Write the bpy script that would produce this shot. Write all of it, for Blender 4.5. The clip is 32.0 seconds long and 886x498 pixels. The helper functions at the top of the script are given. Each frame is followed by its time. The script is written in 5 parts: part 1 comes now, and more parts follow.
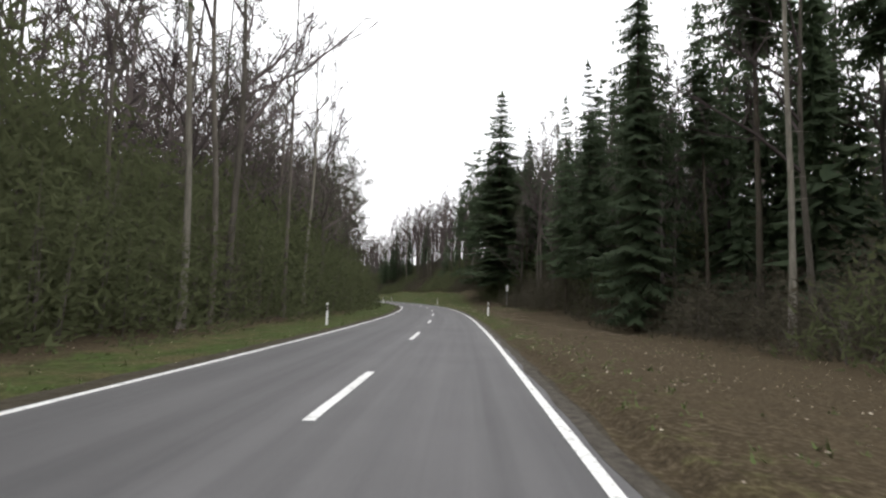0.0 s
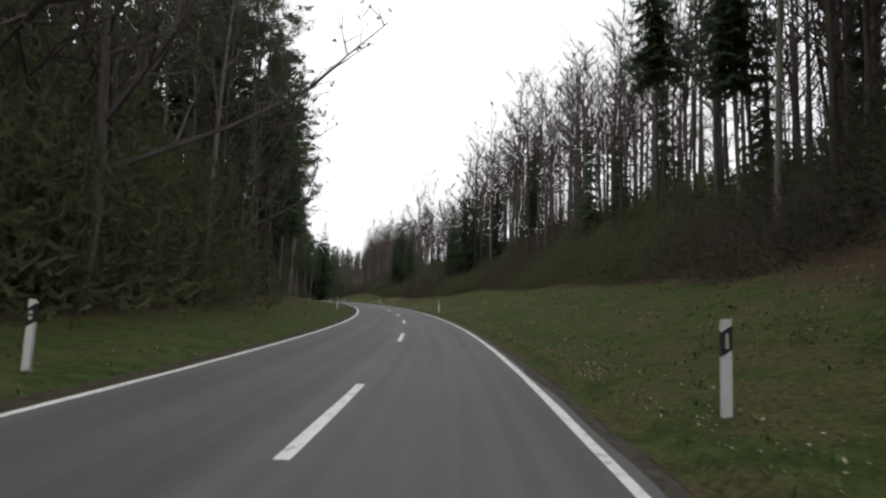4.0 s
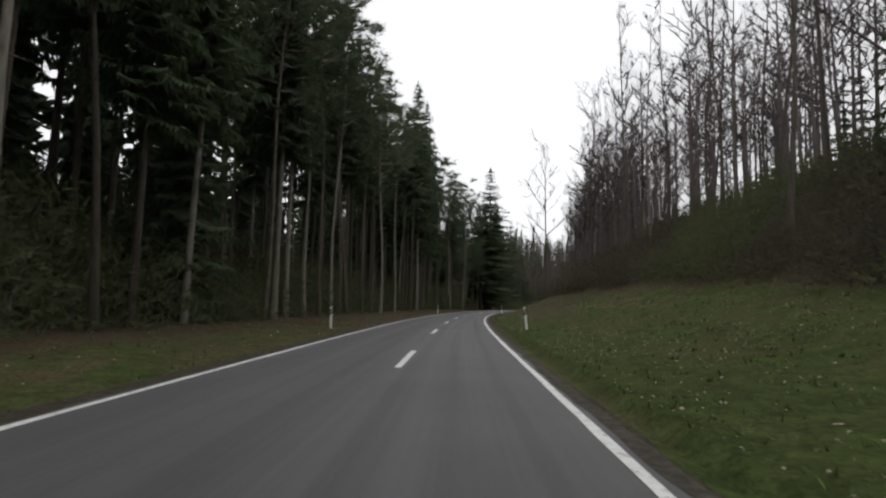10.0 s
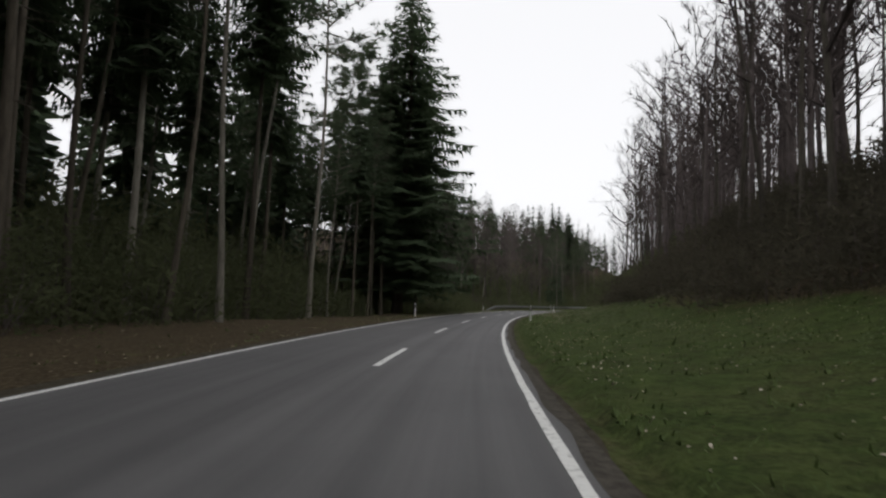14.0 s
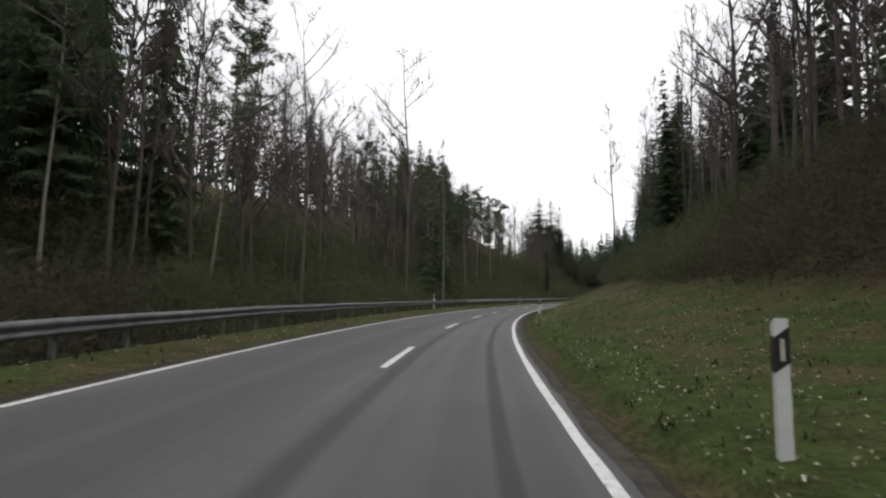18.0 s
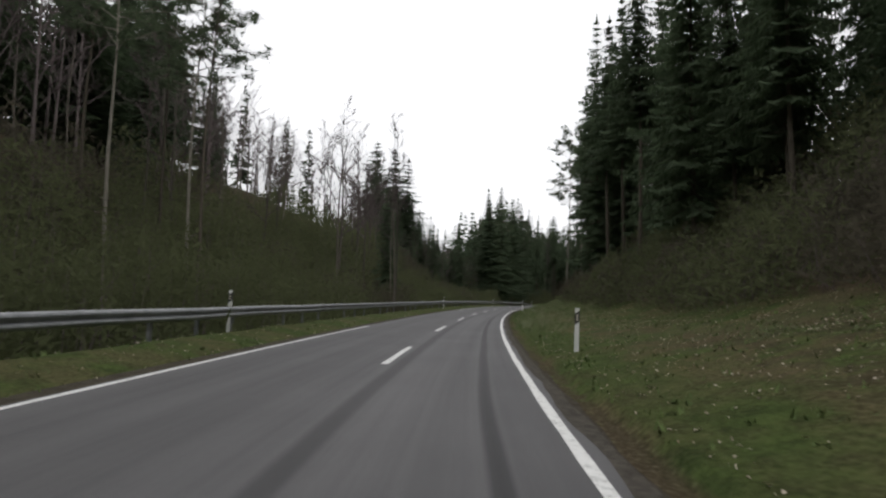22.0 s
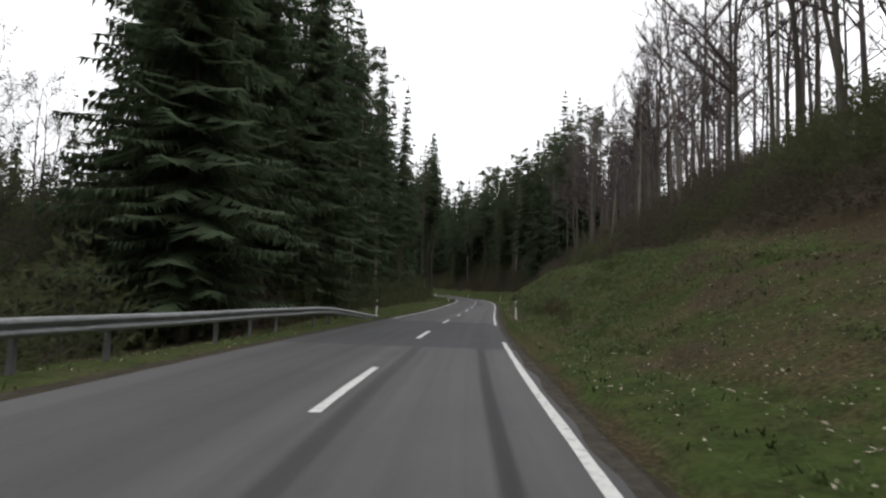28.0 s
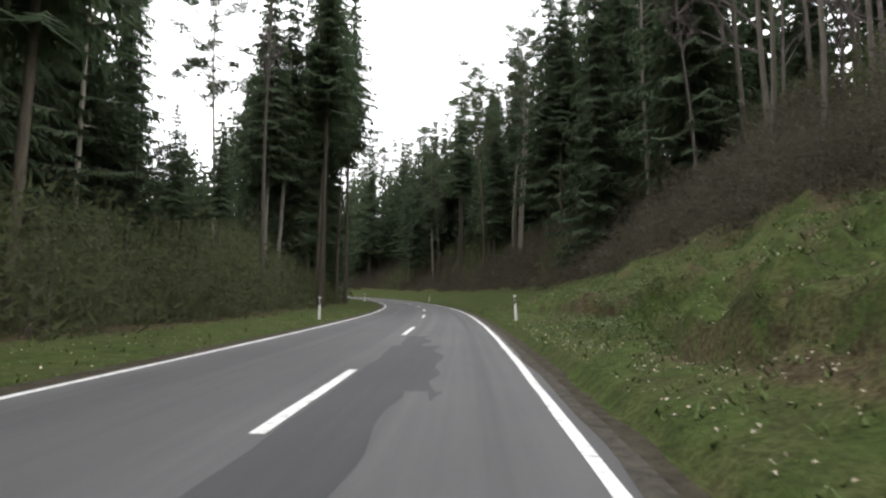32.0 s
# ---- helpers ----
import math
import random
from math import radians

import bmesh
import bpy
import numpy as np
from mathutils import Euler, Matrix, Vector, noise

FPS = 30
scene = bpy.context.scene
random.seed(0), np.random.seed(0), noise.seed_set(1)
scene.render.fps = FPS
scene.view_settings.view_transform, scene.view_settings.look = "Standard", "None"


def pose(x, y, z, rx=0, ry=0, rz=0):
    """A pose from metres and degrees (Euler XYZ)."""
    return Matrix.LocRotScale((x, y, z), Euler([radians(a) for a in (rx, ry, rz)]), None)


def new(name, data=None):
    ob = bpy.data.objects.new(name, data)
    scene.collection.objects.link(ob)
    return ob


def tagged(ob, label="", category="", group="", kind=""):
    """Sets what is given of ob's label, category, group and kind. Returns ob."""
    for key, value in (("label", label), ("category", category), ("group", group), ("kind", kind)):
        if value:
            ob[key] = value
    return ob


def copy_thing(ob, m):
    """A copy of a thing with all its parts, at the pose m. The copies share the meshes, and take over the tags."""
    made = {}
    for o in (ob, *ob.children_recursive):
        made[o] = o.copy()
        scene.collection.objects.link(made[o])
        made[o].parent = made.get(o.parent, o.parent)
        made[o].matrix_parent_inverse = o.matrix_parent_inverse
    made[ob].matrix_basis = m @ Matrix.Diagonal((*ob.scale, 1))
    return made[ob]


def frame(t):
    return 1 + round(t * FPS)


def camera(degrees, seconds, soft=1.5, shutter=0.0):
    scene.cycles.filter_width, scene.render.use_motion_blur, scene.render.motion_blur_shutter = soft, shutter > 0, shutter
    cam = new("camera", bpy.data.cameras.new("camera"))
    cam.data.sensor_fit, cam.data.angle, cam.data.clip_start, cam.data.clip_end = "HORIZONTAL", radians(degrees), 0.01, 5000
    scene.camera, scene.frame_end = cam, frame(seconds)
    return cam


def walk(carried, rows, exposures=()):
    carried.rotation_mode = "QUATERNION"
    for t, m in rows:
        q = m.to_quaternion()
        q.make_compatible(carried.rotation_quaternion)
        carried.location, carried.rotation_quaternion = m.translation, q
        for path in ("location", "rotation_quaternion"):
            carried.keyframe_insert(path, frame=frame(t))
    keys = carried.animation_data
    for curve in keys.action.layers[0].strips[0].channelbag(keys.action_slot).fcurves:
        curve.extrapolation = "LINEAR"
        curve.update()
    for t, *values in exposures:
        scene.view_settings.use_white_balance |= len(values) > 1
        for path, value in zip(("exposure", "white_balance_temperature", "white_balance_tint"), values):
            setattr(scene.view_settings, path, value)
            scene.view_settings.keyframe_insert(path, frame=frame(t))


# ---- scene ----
# ---- camera and its way ----
cam = camera(76.2, 32.0, soft=2.4, shutter=0.06)
# seconds, x, y, z, pitch, roll, yaw
WAY = [
    (0.0, 0.00, 0.00, 1.277, 4.95, 1.49, 1.99), (0.5, -0.00, 10.88, 1.237, 5.16, 1.64, 2.06),
    (1.0, -0.05, 21.82, 1.211, 5.12, 1.84, 2.53), (1.5, -0.23, 32.83, 1.204, 5.44, 2.09, 3.40),
    (2.0, -0.62, 43.92, 1.219, 5.87, 2.63, 4.65), (2.5, -1.29, 55.09, 1.243, 5.57, 2.25, 6.25),
    (3.0, -2.31, 66.33, 1.263, 5.41, 2.01, 8.16), (3.5, -3.75, 77.61, 1.280, 5.33, 1.88, 10.35),
    (4.0, -5.65, 88.89, 1.296, 5.28, 1.85, 12.77), (4.5, -8.03, 100.09, 1.310, 5.26, 1.94, 15.29),
    (5.0, -10.90, 111.15, 1.326, 5.43, 1.64, 17.67), (5.5, -14.16, 121.99, 1.349, 5.37, 1.05, 19.78),
    (6.0, -17.75, 132.56, 1.391, 5.61, 0.81, 21.80), (6.5, -21.65, 142.80, 1.455, 5.74, 0.75, 23.84),
    (7.0, -25.81, 152.67, 1.525, 5.69, 0.94, 25.87), (7.5, -30.20, 162.15, 1.584, 5.71, 0.98, 27.78),
    (8.0, -34.76, 171.28, 1.623, 5.52, 1.81, 29.10), (8.5, -39.40, 180.21, 1.643, 5.22, 1.25, 29.82),
    (9.0, -44.16, 189.10, 1.658, 5.40, 0.99, 30.51), (9.5, -49.12, 198.09, 1.669, 5.32, 1.08, 31.17),
    (10.0, -54.27, 207.24, 1.660, 5.29, 1.17, 31.48), (10.5, -59.59, 216.64, 1.632, 5.13, 1.50, 31.48),
    (11.0, -65.00, 226.28, 1.587, 5.10, 2.63, 31.06), (11.5, -70.39, 236.15, 1.530, 4.70, 2.63, 30.08),
    (12.0, -75.61, 246.20, 1.469, 4.91, 2.43, 28.74), (12.5, -80.56, 256.34, 1.409, 4.93, 1.98, 27.35),
    (13.0, -85.20, 266.42, 1.349, 5.00, 1.85, 26.09), (13.5, -89.53, 276.38, 1.302, 5.13, 1.63, 24.82),
    (14.0, -93.52, 286.22, 1.274, 5.08, 1.81, 23.25), (14.5, -97.14, 296.00, 1.256, 5.09, 1.38, 21.37),
    (15.0, -100.39, 305.77, 1.238, 5.01, 1.14, 19.38), (15.5, -103.28, 315.57, 1.215, 4.91, 0.97, 17.47),
    (16.0, -105.83, 325.40, 1.186, 4.76, 0.85, 15.70), (16.5, -108.09, 335.26, 1.151, 4.50, 0.79, 14.06),
    (17.0, -110.06, 345.14, 1.110, 4.38, 0.42, 12.47), (17.5, -111.74, 355.02, 1.071, 4.50, 0.38, 10.79),
    (18.0, -113.10, 364.89, 1.036, 4.50, 0.90, 8.87), (18.5, -114.10, 374.76, 1.003, 4.91, 1.34, 6.62),
    (19.0, -114.69, 384.66, 0.963, 4.83, 2.66, 4.13), (19.5, -114.85, 394.62, 0.908, 4.70, 2.24, 1.72),
    (20.0, -114.62, 404.61, 0.850, 4.76, 2.53, -0.26), (20.5, -114.08, 414.62, 0.800, 4.80, 2.45, -1.95),
    (21.0, -113.24, 424.63, 0.762, 5.01, 2.32, -3.70), (21.5, -112.08, 434.63, 0.738, 4.97, 2.08, -5.52),
    (22.0, -110.61, 444.59, 0.725, 5.07, 1.40, -7.16), (22.5, -108.88, 454.54, 0.720, 5.15, 1.32, -8.57),
    (23.0, -106.92, 464.45, 0.722, 5.26, 1.15, -9.91), (23.5, -104.71, 474.32, 0.737, 5.23, 1.31, -11.29),
    (24.0, -102.29, 484.08, 0.768, 5.39, 1.10, -12.60), (24.5, -99.67, 493.72, 0.810, 5.46, 1.22, -13.78),
    (25.0, -96.88, 503.22, 0.853, 5.50, 1.70, -14.93), (25.5, -93.93, 512.60, 0.891, 5.41, 1.53, -16.10),
    (26.0, -90.80, 521.85, 0.918, 5.31, 1.38, -17.25), (26.5, -87.51, 530.98, 0.935, 5.22, 1.30, -18.35),
    (27.0, -84.09, 539.98, 0.942, 5.13, 1.30, -19.36), (27.5, -80.55, 548.82, 0.939, 5.01, 1.38, -20.29),
    (28.0, -76.93, 557.47, 0.930, 4.87, 1.81, -21.14), (28.5, -73.25, 565.90, 0.920, 5.01, 2.31, -21.73),
    (29.0, -69.52, 574.08, 0.915, 4.81, 3.07, -22.43), (29.5, -65.73, 582.04, 0.921, 5.18, 3.27, -23.08),
    (30.0, -61.88, 589.88, 0.940, 5.46, 2.79, -23.43), (30.5, -57.97, 597.70, 0.970, 5.54, 2.64, -23.90),
    (31.0, -53.97, 605.57, 1.014, 5.66, 2.04, -24.22), (31.5, -49.93, 613.52, 1.071, 5.24, 1.05, -24.09),
    (32.0, -45.91, 621.58, 1.140, 5.38, 0.85, -23.39),
]
walk(cam, [(t, pose(x, y, z, 90 + p, 0, w) @ pose(0, 0, 0, 0, 0, r)) for t, x, y, z, p, r, w in WAY],
     exposures=[(0, 0.12), (1, -0.35), (2.5, -0.3), (4.5, -0.55), (9, -0.7), (12, -0.74), (14, -0.82), (17, -0.55), (20, -0.55), (22, -0.58), (24, -0.7), (25.5, -0.7), (28, -0.32), (29.5, 0.5), (31, 0.62), (32, 0.62)])

# ---- sky and light: bright overcast ----
SUN_EL, SUN_AZ = radians(52), radians(150)
world = bpy.data.worlds.new("overcast_sky")
scene.world = world
world.use_nodes = True
wn, wl = world.node_tree.nodes, world.node_tree.links
sky = wn.new("ShaderNodeTexSky")
sky.sky_type, sky.sun_disc = "NISHITA", False
sky.sun_elevation, sky.sun_rotation = SUN_EL, SUN_AZ
sky.air_density, sky.dust_density, sky.ozone_density = 1.0, 4.0, 1.0
veil = wn.new("ShaderNodeHueSaturation")
veil.inputs["Saturation"].default_value = 0.16
cloud = wn.new("ShaderNodeMix")
cloud.data_type = "RGBA"
cloud.inputs["Factor"].default_value = 0.65
cloud.inputs["B"].default_value = (12.9, 12.9, 13.2, 1)
wl.new(sky.outputs["Color"], veil.inputs["Color"])
wl.new(veil.outputs["Color"], cloud.inputs["A"])
wl.new(cloud.outputs["Result"], wn["Background"].inputs["Color"])
wn["Background"].inputs["Strength"].default_value = 0.18
sun = new("sun", bpy.data.lights.new("sun", "SUN"))
sun.data.energy, sun.data.angle, sun.data.color = 0.6, radians(25), (1.0, 0.985, 0.95)
sun.rotation_euler = (radians(38), 0, radians(-150))


# ---- materials ----
def material(name, rough=0.9, spec=0.2):
    m = bpy.data.materials.new(name)
    m.use_nodes = True
    b = m.node_tree.nodes["Principled BSDF"]
    b.inputs["Roughness"].default_value = rough
    b.inputs["Specular IOR Level"].default_value = spec
    return m, m.node_tree.nodes, m.node_tree.links, b


def coords(n, k, scale, where="Object"):
    c = n.new("ShaderNodeTexCoord")
    mp = n.new("ShaderNodeMapping")
    mp.inputs["Scale"].default_value = scale if isinstance(scale, tuple) else (scale,) * 3
    k.new(c.outputs[where], mp.inputs["Vector"])
    return mp.outputs["Vector"]


def noise_of(n, k, vec, scale=1.0, detail=4, rough=0.6):
    t = n.new("ShaderNodeTexNoise")
    t.inputs["Scale"].default_value, t.inputs["Detail"].default_value = scale, detail
    t.inputs["Roughness"].default_value = rough
    k.new(vec, t.inputs["Vector"])
    return t.outputs["Fac"]


def ramp(n, k, fac, stops):
    r = n.new("ShaderNodeValToRGB")
    e = r.color_ramp.elements
    while len(e) < len(stops):
        e.new(0.5)
    for i, (p, c) in enumerate(stops):
        e[i].position = p
        e[i].color = (*c, 1) if len(c) == 3 else c
    k.new(fac, r.inputs["Fac"])
    return r.outputs["Color"]


def mixed(n, k, fac, a, b, how="MIX"):
    m = n.new("ShaderNodeMix")
    m.data_type, m.blend_type = "RGBA", how
    for key, v in (("Factor", fac), ("A", a), ("B", b)):
        if isinstance(v, (int, float)):
            m.inputs[key].default_value = v
        elif isinstance(v, tuple):
            m.inputs[key].default_value = (*v, 1)
        else:
            k.new(v, m.inputs[key])
    return m.outputs["Result"]


def maths(n, k, op, a, b=0.0):
    m = n.new("ShaderNodeMath")
    m.operation = op
    m.use_clamp = op == "MULTIPLY"
    for i, v in enumerate((a, b)):
        if isinstance(v, (int, float)):
            m.inputs[i].default_value = v
        else:
            k.new(v, m.inputs[i])
    return m.outputs[0]


def bump(n, k, b, height, strength=0.4, dist=0.02):
    bp = n.new("ShaderNodeBump")
    bp.inputs["Strength"].default_value, bp.inputs["Distance"].default_value = strength, dist
    k.new(height, bp.inputs["Height"])
    k.new(bp.outputs["Normal"], b.inputs["Normal"])


def simple(name, lo, hi, scale=2.0, rough=0.9, spec=0.2, stretch=None, relief=0.0, vary=0.0, thin=0.0):
    """Two-tone noise material with optional grain relief and a little change from thing to thing; thin lets light through leaves and needles."""
    m, n, k, b = material(name, rough, spec)
    v = coords(n, k, stretch or 1.0)
    f1 = noise_of(n, k, v, scale, 5)
    f2 = noise_of(n, k, v, scale * 9, 3)
    f = mixed(n, k, 0.35, f1, f2)
    c = ramp(n, k, f, [(0.32, lo), (0.68, hi)])
    if vary:
        oi = n.new("ShaderNodeObjectInfo")
        hs = n.new("ShaderNodeHueSaturation")
        k.new(maths(n, k, "ADD", maths(n, k, "MULTIPLY", oi.outputs["Random"], vary), 1 - vary / 2), hs.inputs["Value"])
        k.new(c, hs.inputs["Color"])
        c = hs.outputs["Color"]
    k.new(c, b.inputs["Base Color"])
    if relief:
        bump(n, k, b, f2, relief)
    if thin:
        tr, mx = n.new("ShaderNodeBsdfTranslucent"), n.new("ShaderNodeMixShader")
        k.new(c, tr.inputs["Color"])
        mx.inputs["Fac"].default_value = thin
        k.new(b.outputs["BSDF"], mx.inputs[1])
        k.new(tr.outputs["BSDF"], mx.inputs[2])
        k.new(mx.outputs["Shader"], n["Material Output"].inputs["Surface"])
    return m


def asphalt_material(name, base, dark, tracks=True):
    m, n, k, b = material(name, 0.75, 0.3)
    uv = coords(n, k, 1.0, "UV")
    ob = coords(n, k, 1.0)
    grit = noise_of(n, k, ob, 120, 3)
    blotch = noise_of(n, k, ob, 0.35, 5)
    streak = noise_of(n, k, coords(n, k, (0.035, 2.2, 1), "UV"), 1.0, 4)
    c = ramp(n, k, streak, [(0.34, dark), (0.6, tuple(x * 1.12 for x in base))])
    c = mixed(n, k, 0.35, c, ramp(n, k, blotch, [(0.35, dark), (0.65, tuple(x * 1.15 for x in base))]))
    c = mixed(n, k, 0.3, c, ramp(n, k, grit, [(0.3, tuple(x * 0.6 for x in base)), (0.7, tuple(x * 1.5 for x in base))]), "MIX")
    if tracks:
        sep = n.new("ShaderNodeSeparateXYZ")
        k.new(uv, sep.inputs[0])
        along = noise_of(n, k, coords(n, k, (0.02, 0, 0), "UV"), 1.0, 3)
        for centre, width, weight in ((2.02, 0.06, 1.0), (0.42, 0.085, 0.8), (-1.0, 0.4, 0.35), (-2.3, 0.4, 0.35)):
            wob = maths(n, k, "ADD", sep.outputs["Y"], maths(n, k, "MULTIPLY", noise_of(n, k, coords(n, k, (0.05, 0, 0), "UV"), 1.0, 2), 0.3))
            off = maths(n, k, "ABSOLUTE", maths(n, k, "SUBTRACT", wob, centre + 0.15))
            band = ramp(n, k, maths(n, k, "DIVIDE", off, width * 2), [(0.0, (1, 1, 1)), (0.5, (0.9,) * 3), (1.0, (0, 0, 0))])
            band = maths(n, k, "MULTIPLY", band, ramp(n, k, along, [(0.35, (0.6,) * 3), (0.6, (1,) * 3)]))
            if weight > 0.5:
                gate = ramp(n, k, maths(n, k, "DIVIDE", sep.outputs["X"], 1000), [(0.36, (0.25,) * 3), (0.38, (1,) * 3), (0.6, (1,) * 3), (0.62, (0.2,) * 3)])
                band = maths(n, k, "MULTIPLY", band, gate)
            c = mixed(n, k, maths(n, k, "MULTIPLY", band, weight), c, tuple(x * 0.5 for x in dark))
    k.new(c, b.inputs["Base Color"])
    bump(n, k, b, grit, 0.35, 0.006)
    return m


ASPHALT = asphalt_material("asphalt", (0.092, 0.0895, 0.091), (0.049, 0.0482, 0.05))
NEW_ASPHALT = asphalt_material("newer_asphalt", (0.05, 0.05, 0.0525), (0.03, 0.03, 0.0315), False)


def paint_material():
    m, n, k, b = material("road_paint", 0.7, 0.3)
    v = coords(n, k, 1.0)
    worn = maths(n, k, "ADD", maths(n, k, "MULTIPLY", noise_of(n, k, v, 9, 5), 0.7), maths(n, k, "MULTIPLY", noise_of(n, k, v, 60, 2), 0.3))
    k.new(ramp(n, k, worn, [(0.34, (0.22, 0.22, 0.215)), (0.47, (0.62, 0.62, 0.6)), (0.8, (0.74, 0.74, 0.72))]), b.inputs["Base Color"])
    return m


PAINT = paint_material()
EDGE_GRIT = simple("edge_grit", (0.03, 0.027, 0.022), (0.1, 0.09, 0.075), 7, 0.95, 0.1, relief=0.8)
GRAVEL = simple("shoulder_gravel", (0.02, 0.018, 0.012), (0.07, 0.06, 0.043), 5, 0.95, 0.1, relief=0.8)


def ground_material():
    """Moss and grass beside the road, leaf litter under the trees, by painted weights along the plan and two scales of noise."""
    m, n, k, b = material("verge_and_forest_floor", 1.0, 0.05)
    v = coords(n, k, 1.0)
    at = n.new("ShaderNodeAttribute")
    at.attribute_name = "cover"
    sep = n.new("ShaderNodeSeparateColor")
    k.new(at.outputs["Color"], sep.inputs[0])
    big = noise_of(n, k, v, 0.28, 5)
    mid = noise_of(n, k, v, 2.6, 6, 0.7)
    fine = noise_of(n, k, v, 14, 4)
    green = ramp(n, k, mid, [(0.34, (0.02, 0.03, 0.01)), (0.5, (0.043, 0.068, 0.018)), (0.66, (0.08, 0.115, 0.031))])
    green = mixed(n, k, 0.45, green, ramp(n, k, fine, [(0.3, (0.014, 0.018, 0.007)), (0.7, (0.076, 0.092, 0.034))]))
    dry = ramp(n, k, fine, [(0.3, (0.034, 0.028, 0.014)), (0.7, (0.13, 0.108, 0.058))])
    bare = maths(n, k, "MULTIPLY", ramp(n, k, noise_of(n, k, v, 0.75, 5), [(0.42, (0, 0, 0)), (0.6, (0.9,) * 3)]), ramp(n, k, sep.outputs[0], [(0.55, (1, 1, 1)), (0.95, (0.15,) * 3)]))
    green = mixed(n, k, bare, green, dry)
    litter = ramp(n, k, fine, [(0.28, (0.022, 0.016, 0.01)), (0.5, (0.054, 0.043, 0.027)), (0.72, (0.15, 0.12, 0.08))])
    litter = mixed(n, k, 0.35, litter, ramp(n, k, mid, [(0.3, (0.026, 0.02, 0.012)), (0.7, (0.085, 0.064, 0.037))]))
    edge = maths(n, k, "ADD", sep.outputs[0], maths(n, k, "MULTIPLY", maths(n, k, "SUBTRACT", mixed(n, k, 0.5, big, mid), 0.5), 2.4))
    mask = ramp(n, k, edge, [(0.38, (0, 0, 0)), (0.62, (1, 1, 1))])
    geo = n.new("ShaderNodeNewGeometry")
    up = n.new("ShaderNodeSeparateXYZ")
    k.new(geo.outputs["Normal"], up.inputs[0])
    steep = ramp(n, k, maths(n, k, "ADD", up.outputs["Z"], maths(n, k, "MULTIPLY", maths(n, k, "SUBTRACT", mid, 0.5), 0.5)), [(0.26, (0.9,) * 3), (0.46, (0, 0, 0))])
    soil = ramp(n, k, fine, [(0.3, (0.018, 0.017, 0.011)), (0.7, (0.06, 0.054, 0.038))])
    k.new(mixed(n, k, steep, mixed(n, k, mask, litter, green), soil), b.inputs["Base Color"])
    bump(n, k, b, mixed(n, k, 0.35, mixed(n, k, 0.45, fine, noise_of(n, k, v, 45, 3)), mid), 0.9, 0.09)
    return m


GROUND = ground_material()
BARK_GREY = simple("grey_bark", (0.05, 0.045, 0.037), (0.135, 0.12, 0.1), 3, 0.95, 0.1, (3, 3, 0.5), 0.6, 0.5)
BARK_PALE = simple("pale_bark", (0.1, 0.092, 0.075), (0.26, 0.24, 0.2), 3, 0.95, 0.1, (3, 3, 0.5), 0.6, 0.3)
BARK_PINE = simple("conifer_bark", (0.042, 0.036, 0.028), (0.105, 0.09, 0.07), 3, 0.95, 0.1, (3, 3, 0.5), 0.7, 0.5)
TWIG = simple("bare_twigs", (0.055, 0.045, 0.043), (0.12, 0.1, 0.095), 2, 0.95, 0.1, vary=0.4)
NEEDLE = simple("spruce_needles", (0.05, 0.074, 0.042), (0.09, 0.12, 0.066), 1.5, 0.8, 0.15, vary=0.4, thin=0.45)
PINE_NEEDLE = simple("pine_needles", (0.052, 0.072, 0.042), (0.092, 0.118, 0.064), 1.5, 0.8, 0.15, vary=0.4, thin=0.45)
BUD = simple("budding_leaves", (0.046, 0.06, 0.028), (0.085, 0.104, 0.048), 1.5, 0.85, 0.15, vary=0.5, thin=0.45)
OLIVE_BRUSH = simple("olive_brush", (0.076, 0.087, 0.042), (0.12, 0.134, 0.07), 0.35, 0.9, 0.05, thin=0.5)
BRUSH = simple("brown_brush", (0.062, 0.057, 0.04), (0.11, 0.1, 0.073), 0.35, 0.9, 0.05, thin=0.5)
STEEL = simple("galvanised_steel", (0.13, 0.135, 0.138), (0.27, 0.28, 0.285), 1.2, 0.55, 0.5, (0.3, 3, 3), 0.1)
RAIL_DULL = simple("weathered_steel", (0.07, 0.073, 0.073), (0.17, 0.175, 0.175), 0.9, 0.7, 0.4, (0.3, 3, 3), 0.1)
WHITE = simple("white_plastic", (0.62, 0.62, 0.6), (0.78, 0.78, 0.76), 7, 0.5, 0.4)
BLACK = simple("black_plastic", (0.014, 0.014, 0.015), (0.03, 0.03, 0.03), 7, 0.5, 0.4)
REFLECT = simple("reflector_glass", (0.45, 0.42, 0.36), (0.62, 0.58, 0.5), 20, 0.2, 0.6)
LEAF = simple("fallen_leaves", (0.2, 0.145, 0.09), (0.72, 0.66, 0.56), 1.6, 0.85, 0.2)
WEED = simple("weed_leaves", (0.06, 0.085, 0.03), (0.11, 0.14, 0.052), 0.6, 0.7, 0.25, thin=0.3)
BLADE = simple("grass_blades", (0.045, 0.068, 0.02), (0.1, 0.14, 0.042), 0.8, 0.8, 0.2)
DEAD_WOOD = simple("dead_wood", (0.16, 0.13, 0.095), (0.36, 0.3, 0.23), 4, 0.9, 0.1, (1, 1, 1), 0.5)

